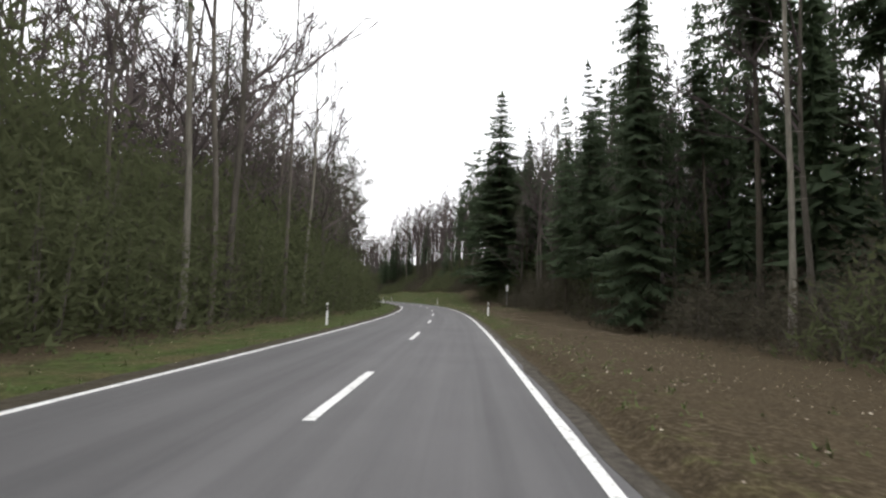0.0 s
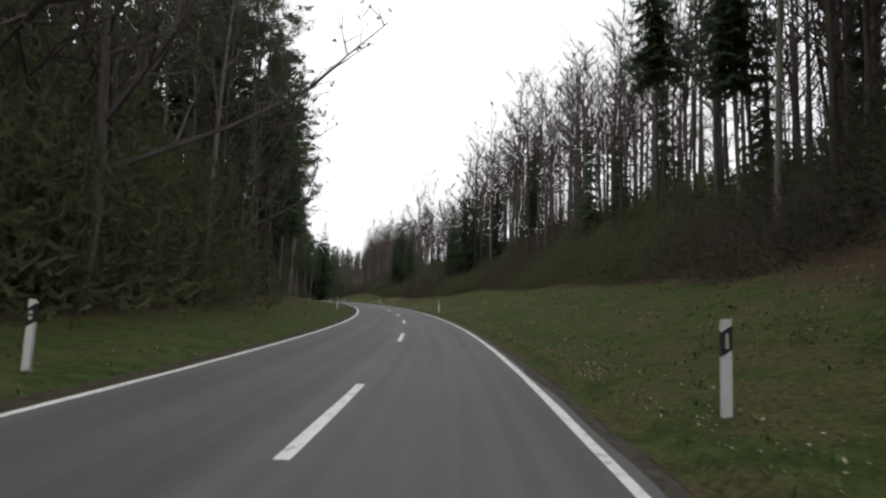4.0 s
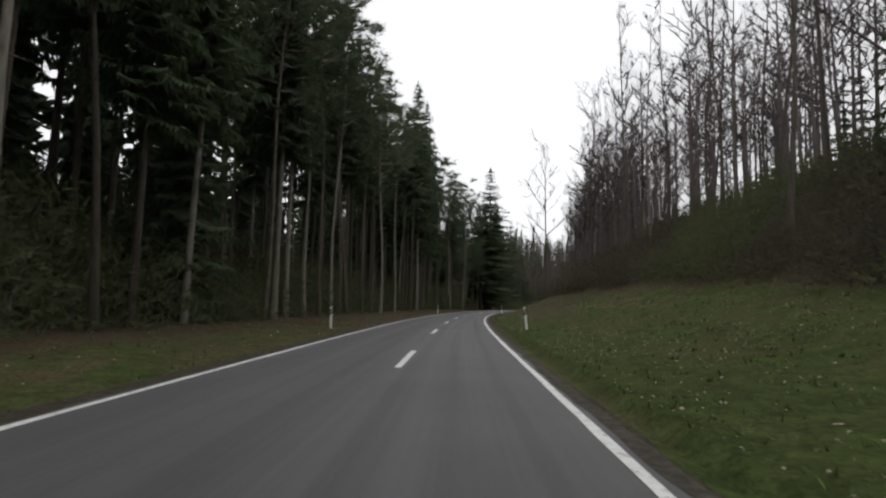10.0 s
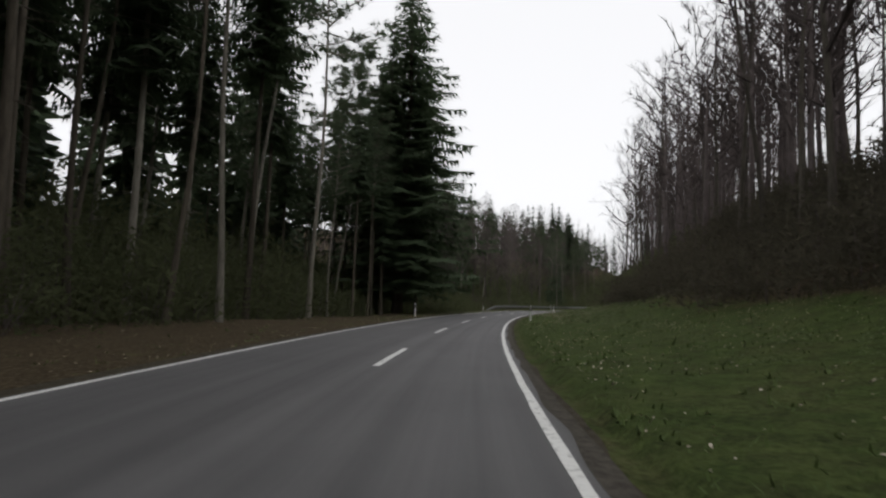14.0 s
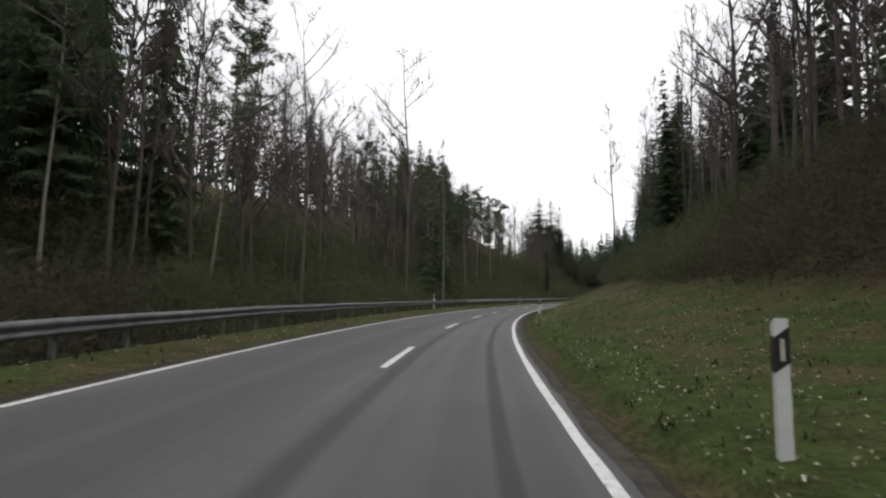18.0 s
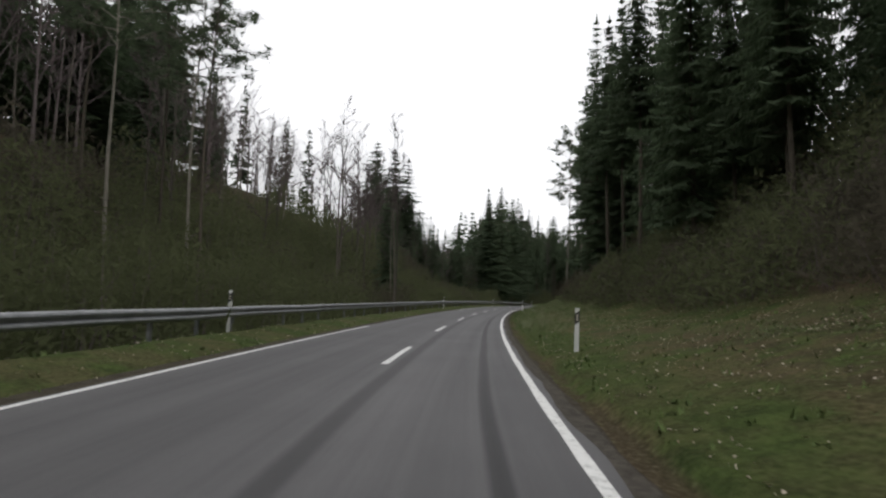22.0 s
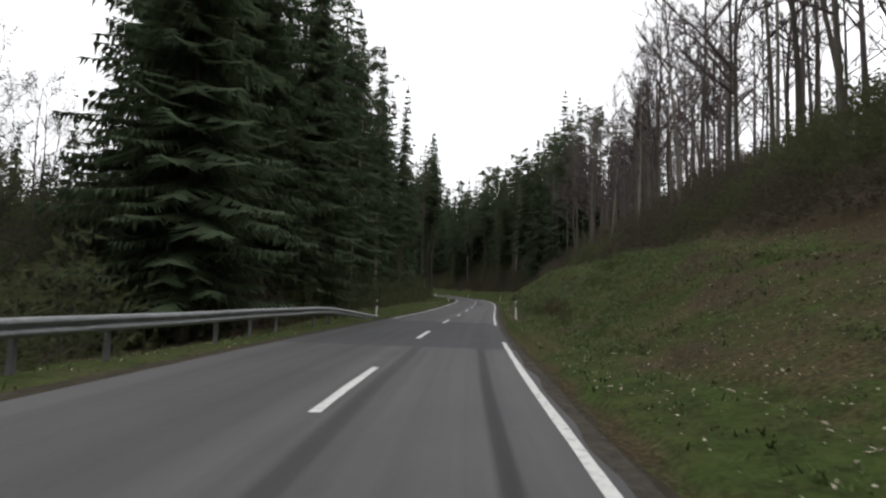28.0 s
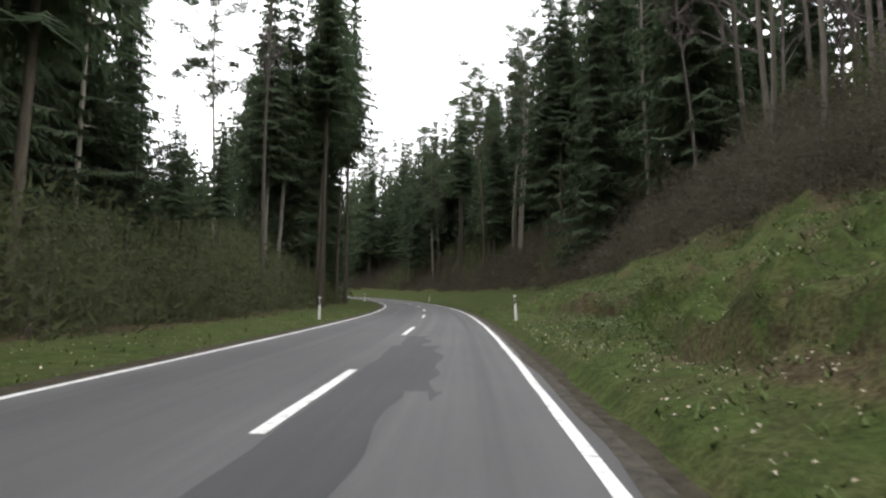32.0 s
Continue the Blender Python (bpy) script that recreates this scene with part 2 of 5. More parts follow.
# ---- the plan: the road's middle line by headings every 15 m, and its height every 15 m ----
START = (-1.67, -0.00)
HEAD = (
    0.03, -0.14, -0.29, -0.38, -0.3, 0.13, 1.12, 2.69, 4.8, 7.51, 10.71, 14.1,
    17.31, 20.18, 22.79, 25.18, 27.15, 28.63, 29.57, 29.8, 29.26, 28.02, 26.35, 24.5,
    22.33, 19.62, 16.64, 13.88, 11.48, 9.09, 6.23, 2.81, -0.62, -3.63, -6.32, -8.76,
    -10.95, -12.93, -14.77, -16.53, -18.29, -20.0, -21.59, -23.09, -24.58, -25.87, -26.64, -26.74,
    -26.11, -24.74, -22.53, -19.49, -15.6, -10.77, -5.11, 1.05, 7.25, 12.99, 17.93, 21.82,
    24.74, 26.84, 28.25, 29.19, 29.88, 30.47)
RISE = (
    0.18, 0.14, 0.09, 0.04, 0.0, -0.05, -0.07, -0.06, -0.03, -0.0, 0.02, 0.04,
    0.06, 0.12, 0.21, 0.3, 0.36, 0.38, 0.39, 0.36, 0.3, 0.23, 0.15, 0.07,
    0.01, -0.02, -0.05, -0.09, -0.14, -0.2, -0.25, -0.3, -0.39, -0.47, -0.52, -0.55,
    -0.56, -0.55, -0.5, -0.44, -0.38, -0.35, -0.34, -0.35, -0.36, -0.37, -0.36, -0.21,
    0.02, 0.2, 0.37, 0.58, 0.75, 1.07, 1.39, 1.74, 2.09, 2.43, 2.78, 3.13,
    3.47, 3.82, 4.13, 4.43, 4.73, 5.03)
S0, STEP = -60.0, 1.0
PATH_S = np.arange(S0, S0 + 15 * (len(HEAD) - 1) + 0.5, STEP)
PATH_H = np.radians(np.interp(PATH_S, S0 + 15.0 * np.arange(len(HEAD)), HEAD))
_mid = (PATH_H[1:] + PATH_H[:-1]) / 2
PATH_X = np.concatenate([[0], np.cumsum(-np.sin(_mid) * STEP)])
PATH_Y = np.concatenate([[0], np.cumsum(np.cos(_mid) * STEP)])
PATH_X += START[0] - PATH_X[60]
PATH_Y += START[1] - PATH_Y[60]
PATH_Z = np.interp(PATH_S, S0 + 15.0 * np.arange(len(RISE)), RISE)
PATH_Z = np.convolve(np.pad(PATH_Z, 7, "edge"), np.ones(15) / 15, "valid")
EDGE_R = 2.72
EDGE_L = ((-60, -3.0), (100, -3.02), (140, -3.07), (250, -3.05), (290, -3.33), (420, -3.33), (440, -3.2), (590, -3.2), (620, -3.08), (910, -3.08))
PAVE_R, PAVE_L = 3.02, -3.5
END_S = PATH_S[-1]

# height of the ground beside the road: for each stretch, heights at fixed distances
U_RIGHT = (3.05, 3.42, 3.6, 4.3, 6.0, 9.0, 12.0, 20.0, 40.0, 80.0, 180.0)
RIGHT = (
    (-60, (-0.06, -0.1, 0.03, 0.07, -0.1, -0.35, -0.5, -0.2, 4, 14, 26)),
    (45, (-0.06, -0.1, 0.03, 0.07, -0.1, -0.35, -0.5, 0, 6, 16, 28)),
    (75, (-0.06, -0.1, 0.04, 0.12, 0.1, 0.2, 0.4, 2.5, 9, 18, 30)),
    (105, (-0.06, -0.1, 0.06, 0.17, 0.7, 1.7, 2.6, 6.8, 8.4, 9.3, 12.8)),
    (150, (-0.06, -0.1, 0.07, 0.22, 0.8, 1.8, 2.7, 8.3, 9.9, 10.8, 14.3)),
    (185, (-0.06, -0.1, 0.06, 0.17, 0.5, 1.2, 2, 7.8, 9.4, 10.3, 13.8)),
    (215, (-0.06, -0.1, 0.06, 0.17, 0.4, 0.9, 1.5, 6.3, 7.9, 8.8, 12.3)),
    (245, (-0.06, -0.1, 0.06, 0.17, 0.6, 1.6, 2.6, 7.3, 8.9, 9.8, 13.3)),
    (275, (-0.06, -0.1, 0.07, 0.22, 0.9, 2, 3, 7.3, 8.9, 9.8, 13.3)),
    (300, (-0.06, -0.1, 0.04, 0.12, 0.3, 0.8, 1.8, 6.8, 8.4, 9.3, 12.8)),
    (340, (-0.06, -0.1, 0.04, 0.12, 0.3, 0.9, 2, 7.3, 8.9, 9.8, 13.3)),
    (385, (-0.06, -0.1, 0.06, 0.17, 0.3, 0.6, 1.7, 7.3, 8.9, 9.8, 13.3)),
    (430, (-0.06, -0.1, 0.07, 0.22, 0.8, 1.9, 3, 8.3, 9.9, 10.8, 14.3)),
    (458, (-0.06, -0.1, 0.08, 0.27, 1, 2.6, 4.2, 9.2, 10.8, 11.7, 15.2)),
    (490, (-0.06, -0.1, 0.04, 0.12, 0.3, 0.7, 1.8, 7.8, 9.4, 10.3, 13.8)),
    (530, (-0.06, -0.1, 0.07, 0.22, 0.5, 1.1, 2.4, 8.3, 9.9, 10.8, 14.3)),
    (550, (-0.06, -0.1, 0.07, 0.22, 0.8, 2.2, 3.6, 9.2, 10.8, 11.7, 15.2)),
    (595, (-0.06, -0.1, 0.04, 0.12, 0.6, 2, 3.2, 9.2, 10.8, 11.7, 15.2)),
    (610, (-0.06, -0.1, 0.07, 0.22, 1.2, 3.2, 4.2, 9.2, 10.8, 11.7, 15.2)),
    (650, (-0.06, -0.1, 0.11, 0.37, 1.7, 3.5, 4.7, 9.2, 10.8, 11.7, 15.2)),
    (672, (-0.06, -0.1, 0.08, 0.27, 1, 2.4, 3.9, 9.2, 10.8, 11.7, 15.2)),
    (700, (-0.06, -0.1, 0.06, 0.17, 0.5, 1.5, 3, 9.5, 12, 14, 20)),
    (760, (-0.06, -0.1, 0.06, 0.17, 0.4, 1.2, 2.4, 8, 13, 18, 26)),
    (920, (-0.06, -0.1, 0.06, 0.17, 0.4, 1.2, 2.4, 7, 18, 34, 46)),
)
U_LEFT = (3.55, 4.0, 5.0, 7.0, 10.0, 14.0, 20.0, 32.0, 55.0, 180.0)
LEFT = (
    (-60, (-.06, -.02, -.05, -.1, -.1, 0, 0, .5, 3, 8)),
    (60, (-.06, -.02, -.05, -.05, 0, .2, .5, 1, 4, 8)),
    (110, (-.06, .04, .16, .4, .8, 1.4, 2.1, 3, 6, 10)),
    (170, (-.06, .04, .16, .38, .75, 1.3, 2.1, 3, 6, 10)),
    (215, (-.06, -.02, 0, .05, .15, .4, 1, 2, 4, 8)),
    (300, (-.06, -.02, 0, .1, .2, .3, .5, 1, 2, 8)),
    (365, (-.06, -.02, -.05, -.1, -.3, -.6, -.6, 2, 8, 20)),
    (395, (-.06, .04, .18, -.3, -1.4, -1.8, 0, 6, 14, 26)),
    (460, (-.06, .06, .26, -.2, -1.5, -1.2, 2, 11, 20, 30)),
    (510, (-.06, .06, .26, -.2, -1.5, -1.0, 3, 11, 21, 30)),
    (560, (-.06, .06, .26, -.2, -1.3, -.6, 4.5, 12.5, 23, 32)),
    (580, (-.06, .04, .2, -.2, -1.1, -1.2, 1.5, 6.5, 15, 28)),
    (600, (-.06, -.02, -.1, -.5, -1.0, -1.6, -2, -1, 5, 24)),
    (640, (-.06, -.02, 0, 0, -.1, -.3, -.8, 0, 6, 22)),
    (920, (-.06, -.02, 0, .1, .2, .4, .8, 3, 9, 20)),
)


def table_height(table, us, s, u):
    keys = [row[0] for row in table]
    s = min(max(s, keys[0]), keys[-1])
    j = min(max(np.searchsorted(keys, s) - 1, 0), len(keys) - 2)
    f = (s - keys[j]) / (keys[j + 1] - keys[j])
    f = f * f * (3 - 2 * f)
    return float((1 - f) * np.interp(u, us, table[j][1]) + f * np.interp(u, us, table[j + 1][1]))


def rough_ground(s, u):
    far = min(max((abs(u) - 4.2) / 6, 0), 1)
    a = noise.noise(Vector((s * 0.09, u * 0.09, 3.1))) * 0.8 * min(max((abs(u) - 7) / 12, 0), 1)
    b = noise.noise(Vector((s * 0.45, u * 0.45, 7.7))) * 0.16 * far
    c = noise.noise(Vector((s * 1.3, u * 1.3, 1.2))) * 0.07 * far
    if 606 < s < 700 and 4.5 < u < 16:
        w = min((s - 606) / 10, 1, (700 - s) / 20, (u - 4.5) / 1.0)
        c += (0.5 * noise.noise(Vector((s * 0.5, u * 0.75, 5.5))) + 0.65 * abs(noise.noise(Vector((s * 0.9, u * 1.1, 9.5)))) + 0.35 * noise.noise(Vector((s * 1.6, u * 2.2, 4.5)))) * w
        ledge = noise.noise(Vector((s * 0.16, u * 0.3, 2.5))) + 0.35 * noise.noise(Vector((s * 0.5, u * 0.8, 6.5)))
        c += 0.2 * w / (1 + math.exp(-ledge * 30)) - 0.1 * w
    if 600 < s < 692 and 4.0 < u < 10:
        w = min((s - 600) / 10, 1, (692 - s) / 20)
        for mid_u, high, seed in ((5.25, 0.3, 1.7), (7.3, 0.22, 8.3)):
            at_u = mid_u + 0.5 * noise.noise(Vector((s * 0.16, seed, 0))) + 0.22 * noise.noise(Vector((s * 0.7, seed, 3))) + 0.08 * noise.noise(Vector((s * 2.3, seed, 5)))
            k = w * high * min(max(0.75 + 1.3 * noise.noise(Vector((s * 0.13, seed, 9))), 0.12), 1.25)
            d = u - at_u
            c += k * max(0.0, 1 - d / 1.1) if d > 0 else -k * max(0.0, 1 + d / 0.9)
    if 570 < s < 640 and 4.2 < u < 6.4:
        c -= 0.2 * min((s - 570) / 12, 1, (640 - s) / 12) * max(0.0, 1 - abs(u - 5.2 - 0.25 * noise.noise(Vector((s * 0.3, 1.1, 2.2)))) / 0.4)
    return a + b + c


def hill(s, u):
    """Height of the ground over the road at distance u from its middle."""
    if PAVE_L - 0.02 <= u <= PAVE_R + 0.02:
        return -0.06
    h = table_height(RIGHT, U_RIGHT, s, u) if u > 0 else table_height(LEFT, U_LEFT, s, -u)
    return h + rough_ground(s, u)


def on_plan(s, u, up=0.0):
    """World place at s metres along the road, u metres to the right of its middle."""
    i = min(max((s - S0) / STEP, 0), len(PATH_S) - 1.001)
    j, f = int(i), i - int(i)
    h = PATH_H[j] * (1 - f) + PATH_H[j + 1] * f
    over = s - min(max(s, S0), END_S)
    x = PATH_X[j] * (1 - f) + PATH_X[j + 1] * f + u * math.cos(h) - over * math.sin(h)
    y = PATH_Y[j] * (1 - f) + PATH_Y[j + 1] * f + u * math.sin(h) + over * math.cos(h)
    return Vector((x, y, PATH_Z[j] * (1 - f) + PATH_Z[j + 1] * f + up))


def heading(s):
    return float(np.interp(s, PATH_S, PATH_H))


def on_ground(s, u, sink=0.0):
    return on_plan(s, u, hill(s, u) - sink)


def mesh_of(name, verts, faces, mat, smooth=False, mats=None, index=None):
    me = bpy.data.meshes.new(name)
    me.from_pydata([tuple(v) for v in verts], [], faces)
    for m in (mats or [mat]):
        me.materials.append(m)
    if index is not None:
        me.polygons.foreach_set("material_index", np.array(index, dtype=np.int32))
    if smooth:
        me.polygons.foreach_set("use_smooth", np.ones(len(me.polygons), dtype=bool))
    me.update()
    return me


def structure(name, me, label, category):
    return tagged(new(name, me), label, category, kind="structure")


def child(name, me, parent, label="", at=None):
    ob = new(name, me)
    ob.parent = parent
    if at is not None:
        ob.matrix_basis = at
    if label:
        tagged(ob, label)
    return ob


# ---- ground: one sheet ----
def build_ground():
    us = [-180, -120, -85, -62, -48, -40, -34, -29, -25, -22, -19.5, -17, -15, -13, -11.5, -10, -9, -8, -7.2, -6.5, -5.9, -5.3, -4.8, -4.4, -4.0, -3.7, -3.45,
          -3.0, -1.0, 1.0, 2.5, 2.98, 3.1, 3.3, 3.43, 3.6, 3.9, 4.3, 4.5, 4.65, 4.8, 4.92, 5.04, 5.16, 5.28, 5.4, 5.52, 5.64, 5.8, 6.0, 6.2, 6.4, 6.6, 6.75, 6.9, 7.05, 7.2, 7.35, 7.5, 7.65, 7.85, 8.1, 8.5, 9, 9.5, 10, 10.6, 11.3, 12, 13, 14, 16, 18, 21, 24, 28, 33, 40, 50, 65, 85, 120, 180]
    ss = np.concatenate([np.arange(-60, 600, 1.25), np.arange(600, 705, 0.35), np.arange(705, END_S, 1.5)])
    nu = len(us)
    verts, cover = [], []
    for s in ss:
        s = float(s)
        for u in us:
            verts.append(on_plan(s, u, hill(s, u)))
            cover.append(green_weight(s, u))
    faces = [(i * nu + j, i * nu + j + 1, (i + 1) * nu + j + 1, (i + 1) * nu + j) for i in range(len(ss) - 1) for j in range(nu - 1)]
    n = len(ss)
    ring = [j for j in range(nu)] + [i * nu + nu - 1 for i in range(1, n)] + [(n - 1) * nu + j for j in range(nu - 2, -1, -1)] + [i * nu for i in range(n - 2, 0, -1)]
    mid = Vector((-60, 320, 0))
    base = len(verts)
    for v in ring:
        d = verts[v] - mid
        d.z = 0
        verts.append(mid + d.normalized() * (2500 + d.length) + Vector((0, 0, 30)))
        cover.append(0.0)
    m = len(ring)
    faces += [(ring[a], base + a, base + (a + 1) % m, ring[(a + 1) % m]) for a in range(m)]
    me = mesh_of("ground", verts, faces, GROUND, True)
    col = me.color_attributes.new("cover", "FLOAT_COLOR", "POINT")
    col.data.foreach_set("color", np.array([(c, c, c, 1) for c in cover], dtype=np.float32).ravel())
    structure("ground", me, "mossy green verges and brown leaf-covered forest floor", "ground")


GREEN_R = ((-60, .4), (20, .38), (38, .6), (60, .55), (80, .6), (110, .72), (150, .7), (172, .48), (195, .5), (212, .85), (235, .75), (260, .35), (280, .42), (293, .85), (330, .95), (370, .6), (400, .58),
           (430, .52), (460, .42), (480, .5), (515, .75), (545, .85), (575, .6), (597, .5), (612, .8), (650, .78), (672, .88), (720, .9), (900, .8))
GREEN_L = ((-60, .55), (10, .6), (25, .75), (100, .85), (200, .75), (235, .5), (270, .2), (320, .2), (360, .5), (385, .5), (420, .55), (460, .7), (600, .75), (640, .9), (900, .9))


def green_weight(s, u):
    if u > 0:
        w, reach = np.interp(s, *zip(*GREEN_R)), np.interp(s, (0, 60, 110, 640, 700), (7, 7, 13, 13, 12))
    else:
        w, reach = np.interp(s, *zip(*GREEN_L)), np.interp(s, (0, 60, 150, 330, 400, 650), (8.5, 9, 11, 9, 10, 10))
    if 3.5 < u < 5.6 and 205 < s < 600:
        w = min(1.0, w + 0.35 * min((5.6 - u) / 1.2, 1, (s - 205) / 10))
    a = abs(u)
    edge = min(max((reach - a) / 3.0, 0), 1)
    if u > 4.6 and 595 < s < 690:
        w *= min(max(1.05 + 1.2 * noise.noise(Vector((s * 0.21, u * 0.38, 15.5))) + 0.8 * noise.noise(Vector((s * 0.8, u * 1.1, 5.5))), 0.5), 1)
    elif 3.6 < u < 4.9 and 612 < s < 640:
        w *= 1 - 0.6 * min((s - 612) / 8, 1, (640 - s) / 8)
    return float(w * edge * np.interp(a, (3.2, 3.6), (0.8, 1)))


build_ground()


# ---- road ----
def strip(s0, s1, u0, u1, up, step=2.0, nu=1, jag0=0.0, jag1=0.0, seed=0.0, shift=None):
    """A strip of road surface between two distances from the middle; jag makes its sides uneven."""
    ss = np.linspace(s0, s1, max(2, int(round((s1 - s0) / step)) + 1))
    verts, faces, uv = [], [], []
    for s in ss:
        s = float(s)
        mid = shift(s) if shift else 0.0
        a = mid + u0 + jag0 * noise.noise(Vector((s * 0.9, seed, 0.3)))
        b = mid + u1 + jag1 * noise.noise(Vector((s * 0.9, seed, 5.3)))
        for j in range(nu + 1):
            u = a + (b - a) * j / nu
            verts.append(on_plan(s, u, up))
            uv.append((s, u))
    w = nu + 1
    for i in range(len(ss) - 1):
        for j in range(nu):
            faces.append((i * w + j, i * w + j + 1, (i + 1) * w + j + 1, (i + 1) * w + j))
    return verts, faces, uv


def strip_mesh(name, mat, *args, **kw):
    verts, faces, uv = strip(*args, **kw)
    me = mesh_of(name, verts, faces, mat, True)
    lay = me.uv_layers.new(name="plan")
    loop = np.zeros(len(me.loops), dtype=np.int32)
    me.loops.foreach_get("vertex_index", loop)
    lay.data.foreach_set("uv", np.array(uv, dtype=np.float32)[loop].ravel())
    return me


road = structure("road", strip_mesh("road", ASPHALT, -60, END_S, PAVE_L, PAVE_R, 0.0, 1.0, 8, 0.05, 0.06), "grey worn asphalt country road with two lanes", "road")
structure("shoulder", strip_mesh("shoulder", GRAVEL, -60, END_S, PAVE_R - 0.1, PAVE_R + 0.14, -0.03, 0.5, 2, 0.0, 0.12, 4.0, shift=lambda s: float(np.interp(s, (600, 640), (0, 0.16)))), "narrow dark gravel shoulder beside the grass", "shoulder")
child("edge_grit", strip_mesh("edge_grit", EDGE_GRIT, -60, END_S, 2.87, PAVE_R + 0.05, 0.004, 0.4, 2, 0.09, 0.05, 14.0), road, "brown grit and crumbled asphalt along the road edge")
structure("shoulder_far", strip_mesh("shoulder_far", GRAVEL, -60, END_S, PAVE_L - 0.22, PAVE_L + 0.1, -0.03, 0.8, 2, 0.12, 0.0, 8.0), "thin strip of gravel along the opposite road edge", "shoulder")


structure("earth_edge", strip_mesh("earth_edge", GRAVEL, -60, END_S, -0.5, -0.13, 0.004, 0.6, 2, 0.02, 0.05, 21.0, shift=lambda s: float(np.interp(s, *zip(*EDGE_L)))), "dark earth and grass creeping over the opposite road edge", "shoulder")


def edge_line(name, u, spans):
    for a, b in spans:
        child(name, strip_mesh(name, PAINT, a, b, -0.06, 0.06, 0.006, 1.0, 1, 0.02, 0.02, a, shift=u), road, "white painted edge line, slightly worn")


edge_line("edge_line", lambda s: EDGE_R, ((-60, 603.5), (614.4, END_S)))
edge_line("edge_line", lambda s: float(np.interp(s, *zip(*EDGE_L))), ((-60, 201.3), (210.3, 493), (531, 590), (619, END_S)))
DASH_STARTS = ((-54, -5), (5.9, 0), (29.8, 2), (55, 4), (119, 9), (144.5, 11), (157.6, 12), (181.6, 14), (204.4, 16), (228.3, 18), (266.8, 21), (292.2, 23), (316.4, 25), (374.4, 30), (397.3, 32), (409.8, 33), (421.2, 34), (432.4, 35),
               (455.6, 37), (478.9, 39), (514, 42), (536.5, 44), (592.5, 49), (626.5, 52), (638, 53), (650, 54), (662.3, 55), (674, 56), (686.5, 57), (903, 75))
for nth in range(-4, 74):
    s = float(np.interp(nth, [b for a, b in DASH_STARTS], [a for a, b in DASH_STARTS]))
    if 604 < s < 610:
        continue
    child("lane_dash", strip_mesh("lane_dash", PAINT, s, s + 4.0, -0.07, 0.07, 0.006, 0.8, 1, 0.015, 0.015, s, shift=lambda q: float(np.interp(q, (355, 372, 384, 405), (0.1, 0.24, 0.24, 0.1)))), road)

# darker repairs
child("asphalt_patch", strip_mesh("asphalt_patch", NEW_ASPHALT, 601, 616.5, -3.4, 2.95, 0.003, 0.5, 6, 0.1, 0.1, 2.0), road, "dark newer asphalt across both lanes")
child("asphalt_patch", strip_mesh("asphalt_patch", NEW_ASPHALT, 657, 664.5, 0.22, 1.05, 0.003, 0.3, 4, 0.05, 0.12, 6.0), road, "dark patch of repaired asphalt with a ragged edge")
child("asphalt_patch", strip_mesh("asphalt_patch", NEW_ASPHALT, 664.5, 670.5, 0.22, 1.3, 0.003, 0.3, 4, 0.1, 0.25, 26.0), road, "dark patch of repaired asphalt with a ragged edge")
child("asphalt_patch", strip_mesh("asphalt_patch", NEW_ASPHALT, 670.5, 673.5, 0.3, 0.9, 0.003, 0.3, 4, 0.1, 0.25, 36.0), road, "dark patch of repaired asphalt with a ragged edge")
child("asphalt_patch", strip_mesh("asphalt_patch", NEW_ASPHALT, 663.9, 664.5, 1.3, 1.55, 0.003, 0.1, 3, 0.3, 0.3, 46.0), road, "small dark patch of repaired asphalt")


def side_track():
    """Worn dark asphalt and dirt where a forest track leaves the road."""
    verts, faces, uv = [], [], []
    us = np.linspace(-2.75, -5.4, 8)
    for i, u in enumerate(us):
        u = float(u)
        for j in range(15):
            f = j / 14
            s = 201.0 + f * 9.6 + 0.6 * (abs(u) - 2.75) * (0.5 - f) + 0.5 * noise.noise(Vector((u * 2, f * 3, 4.4)))
            q = u + 0.3 * noise.noise(Vector((f * 7, i * 0.3, 2.2)))
            verts.append(on_plan(s, q, max(hill(s, q) + 0.03, 0.004)))
            uv.append((s, q))
    for i in range(7):
        for j in range(14):
            faces.append((i * 15 + j, (i + 1) * 15 + j, (i + 1) * 15 + j + 1, i * 15 + j + 1))
    structure("side_track", mesh_of("side_track", verts, faces, NEW_ASPHALT, True), "dark worn mouth of a forest track", "track")


side_track()


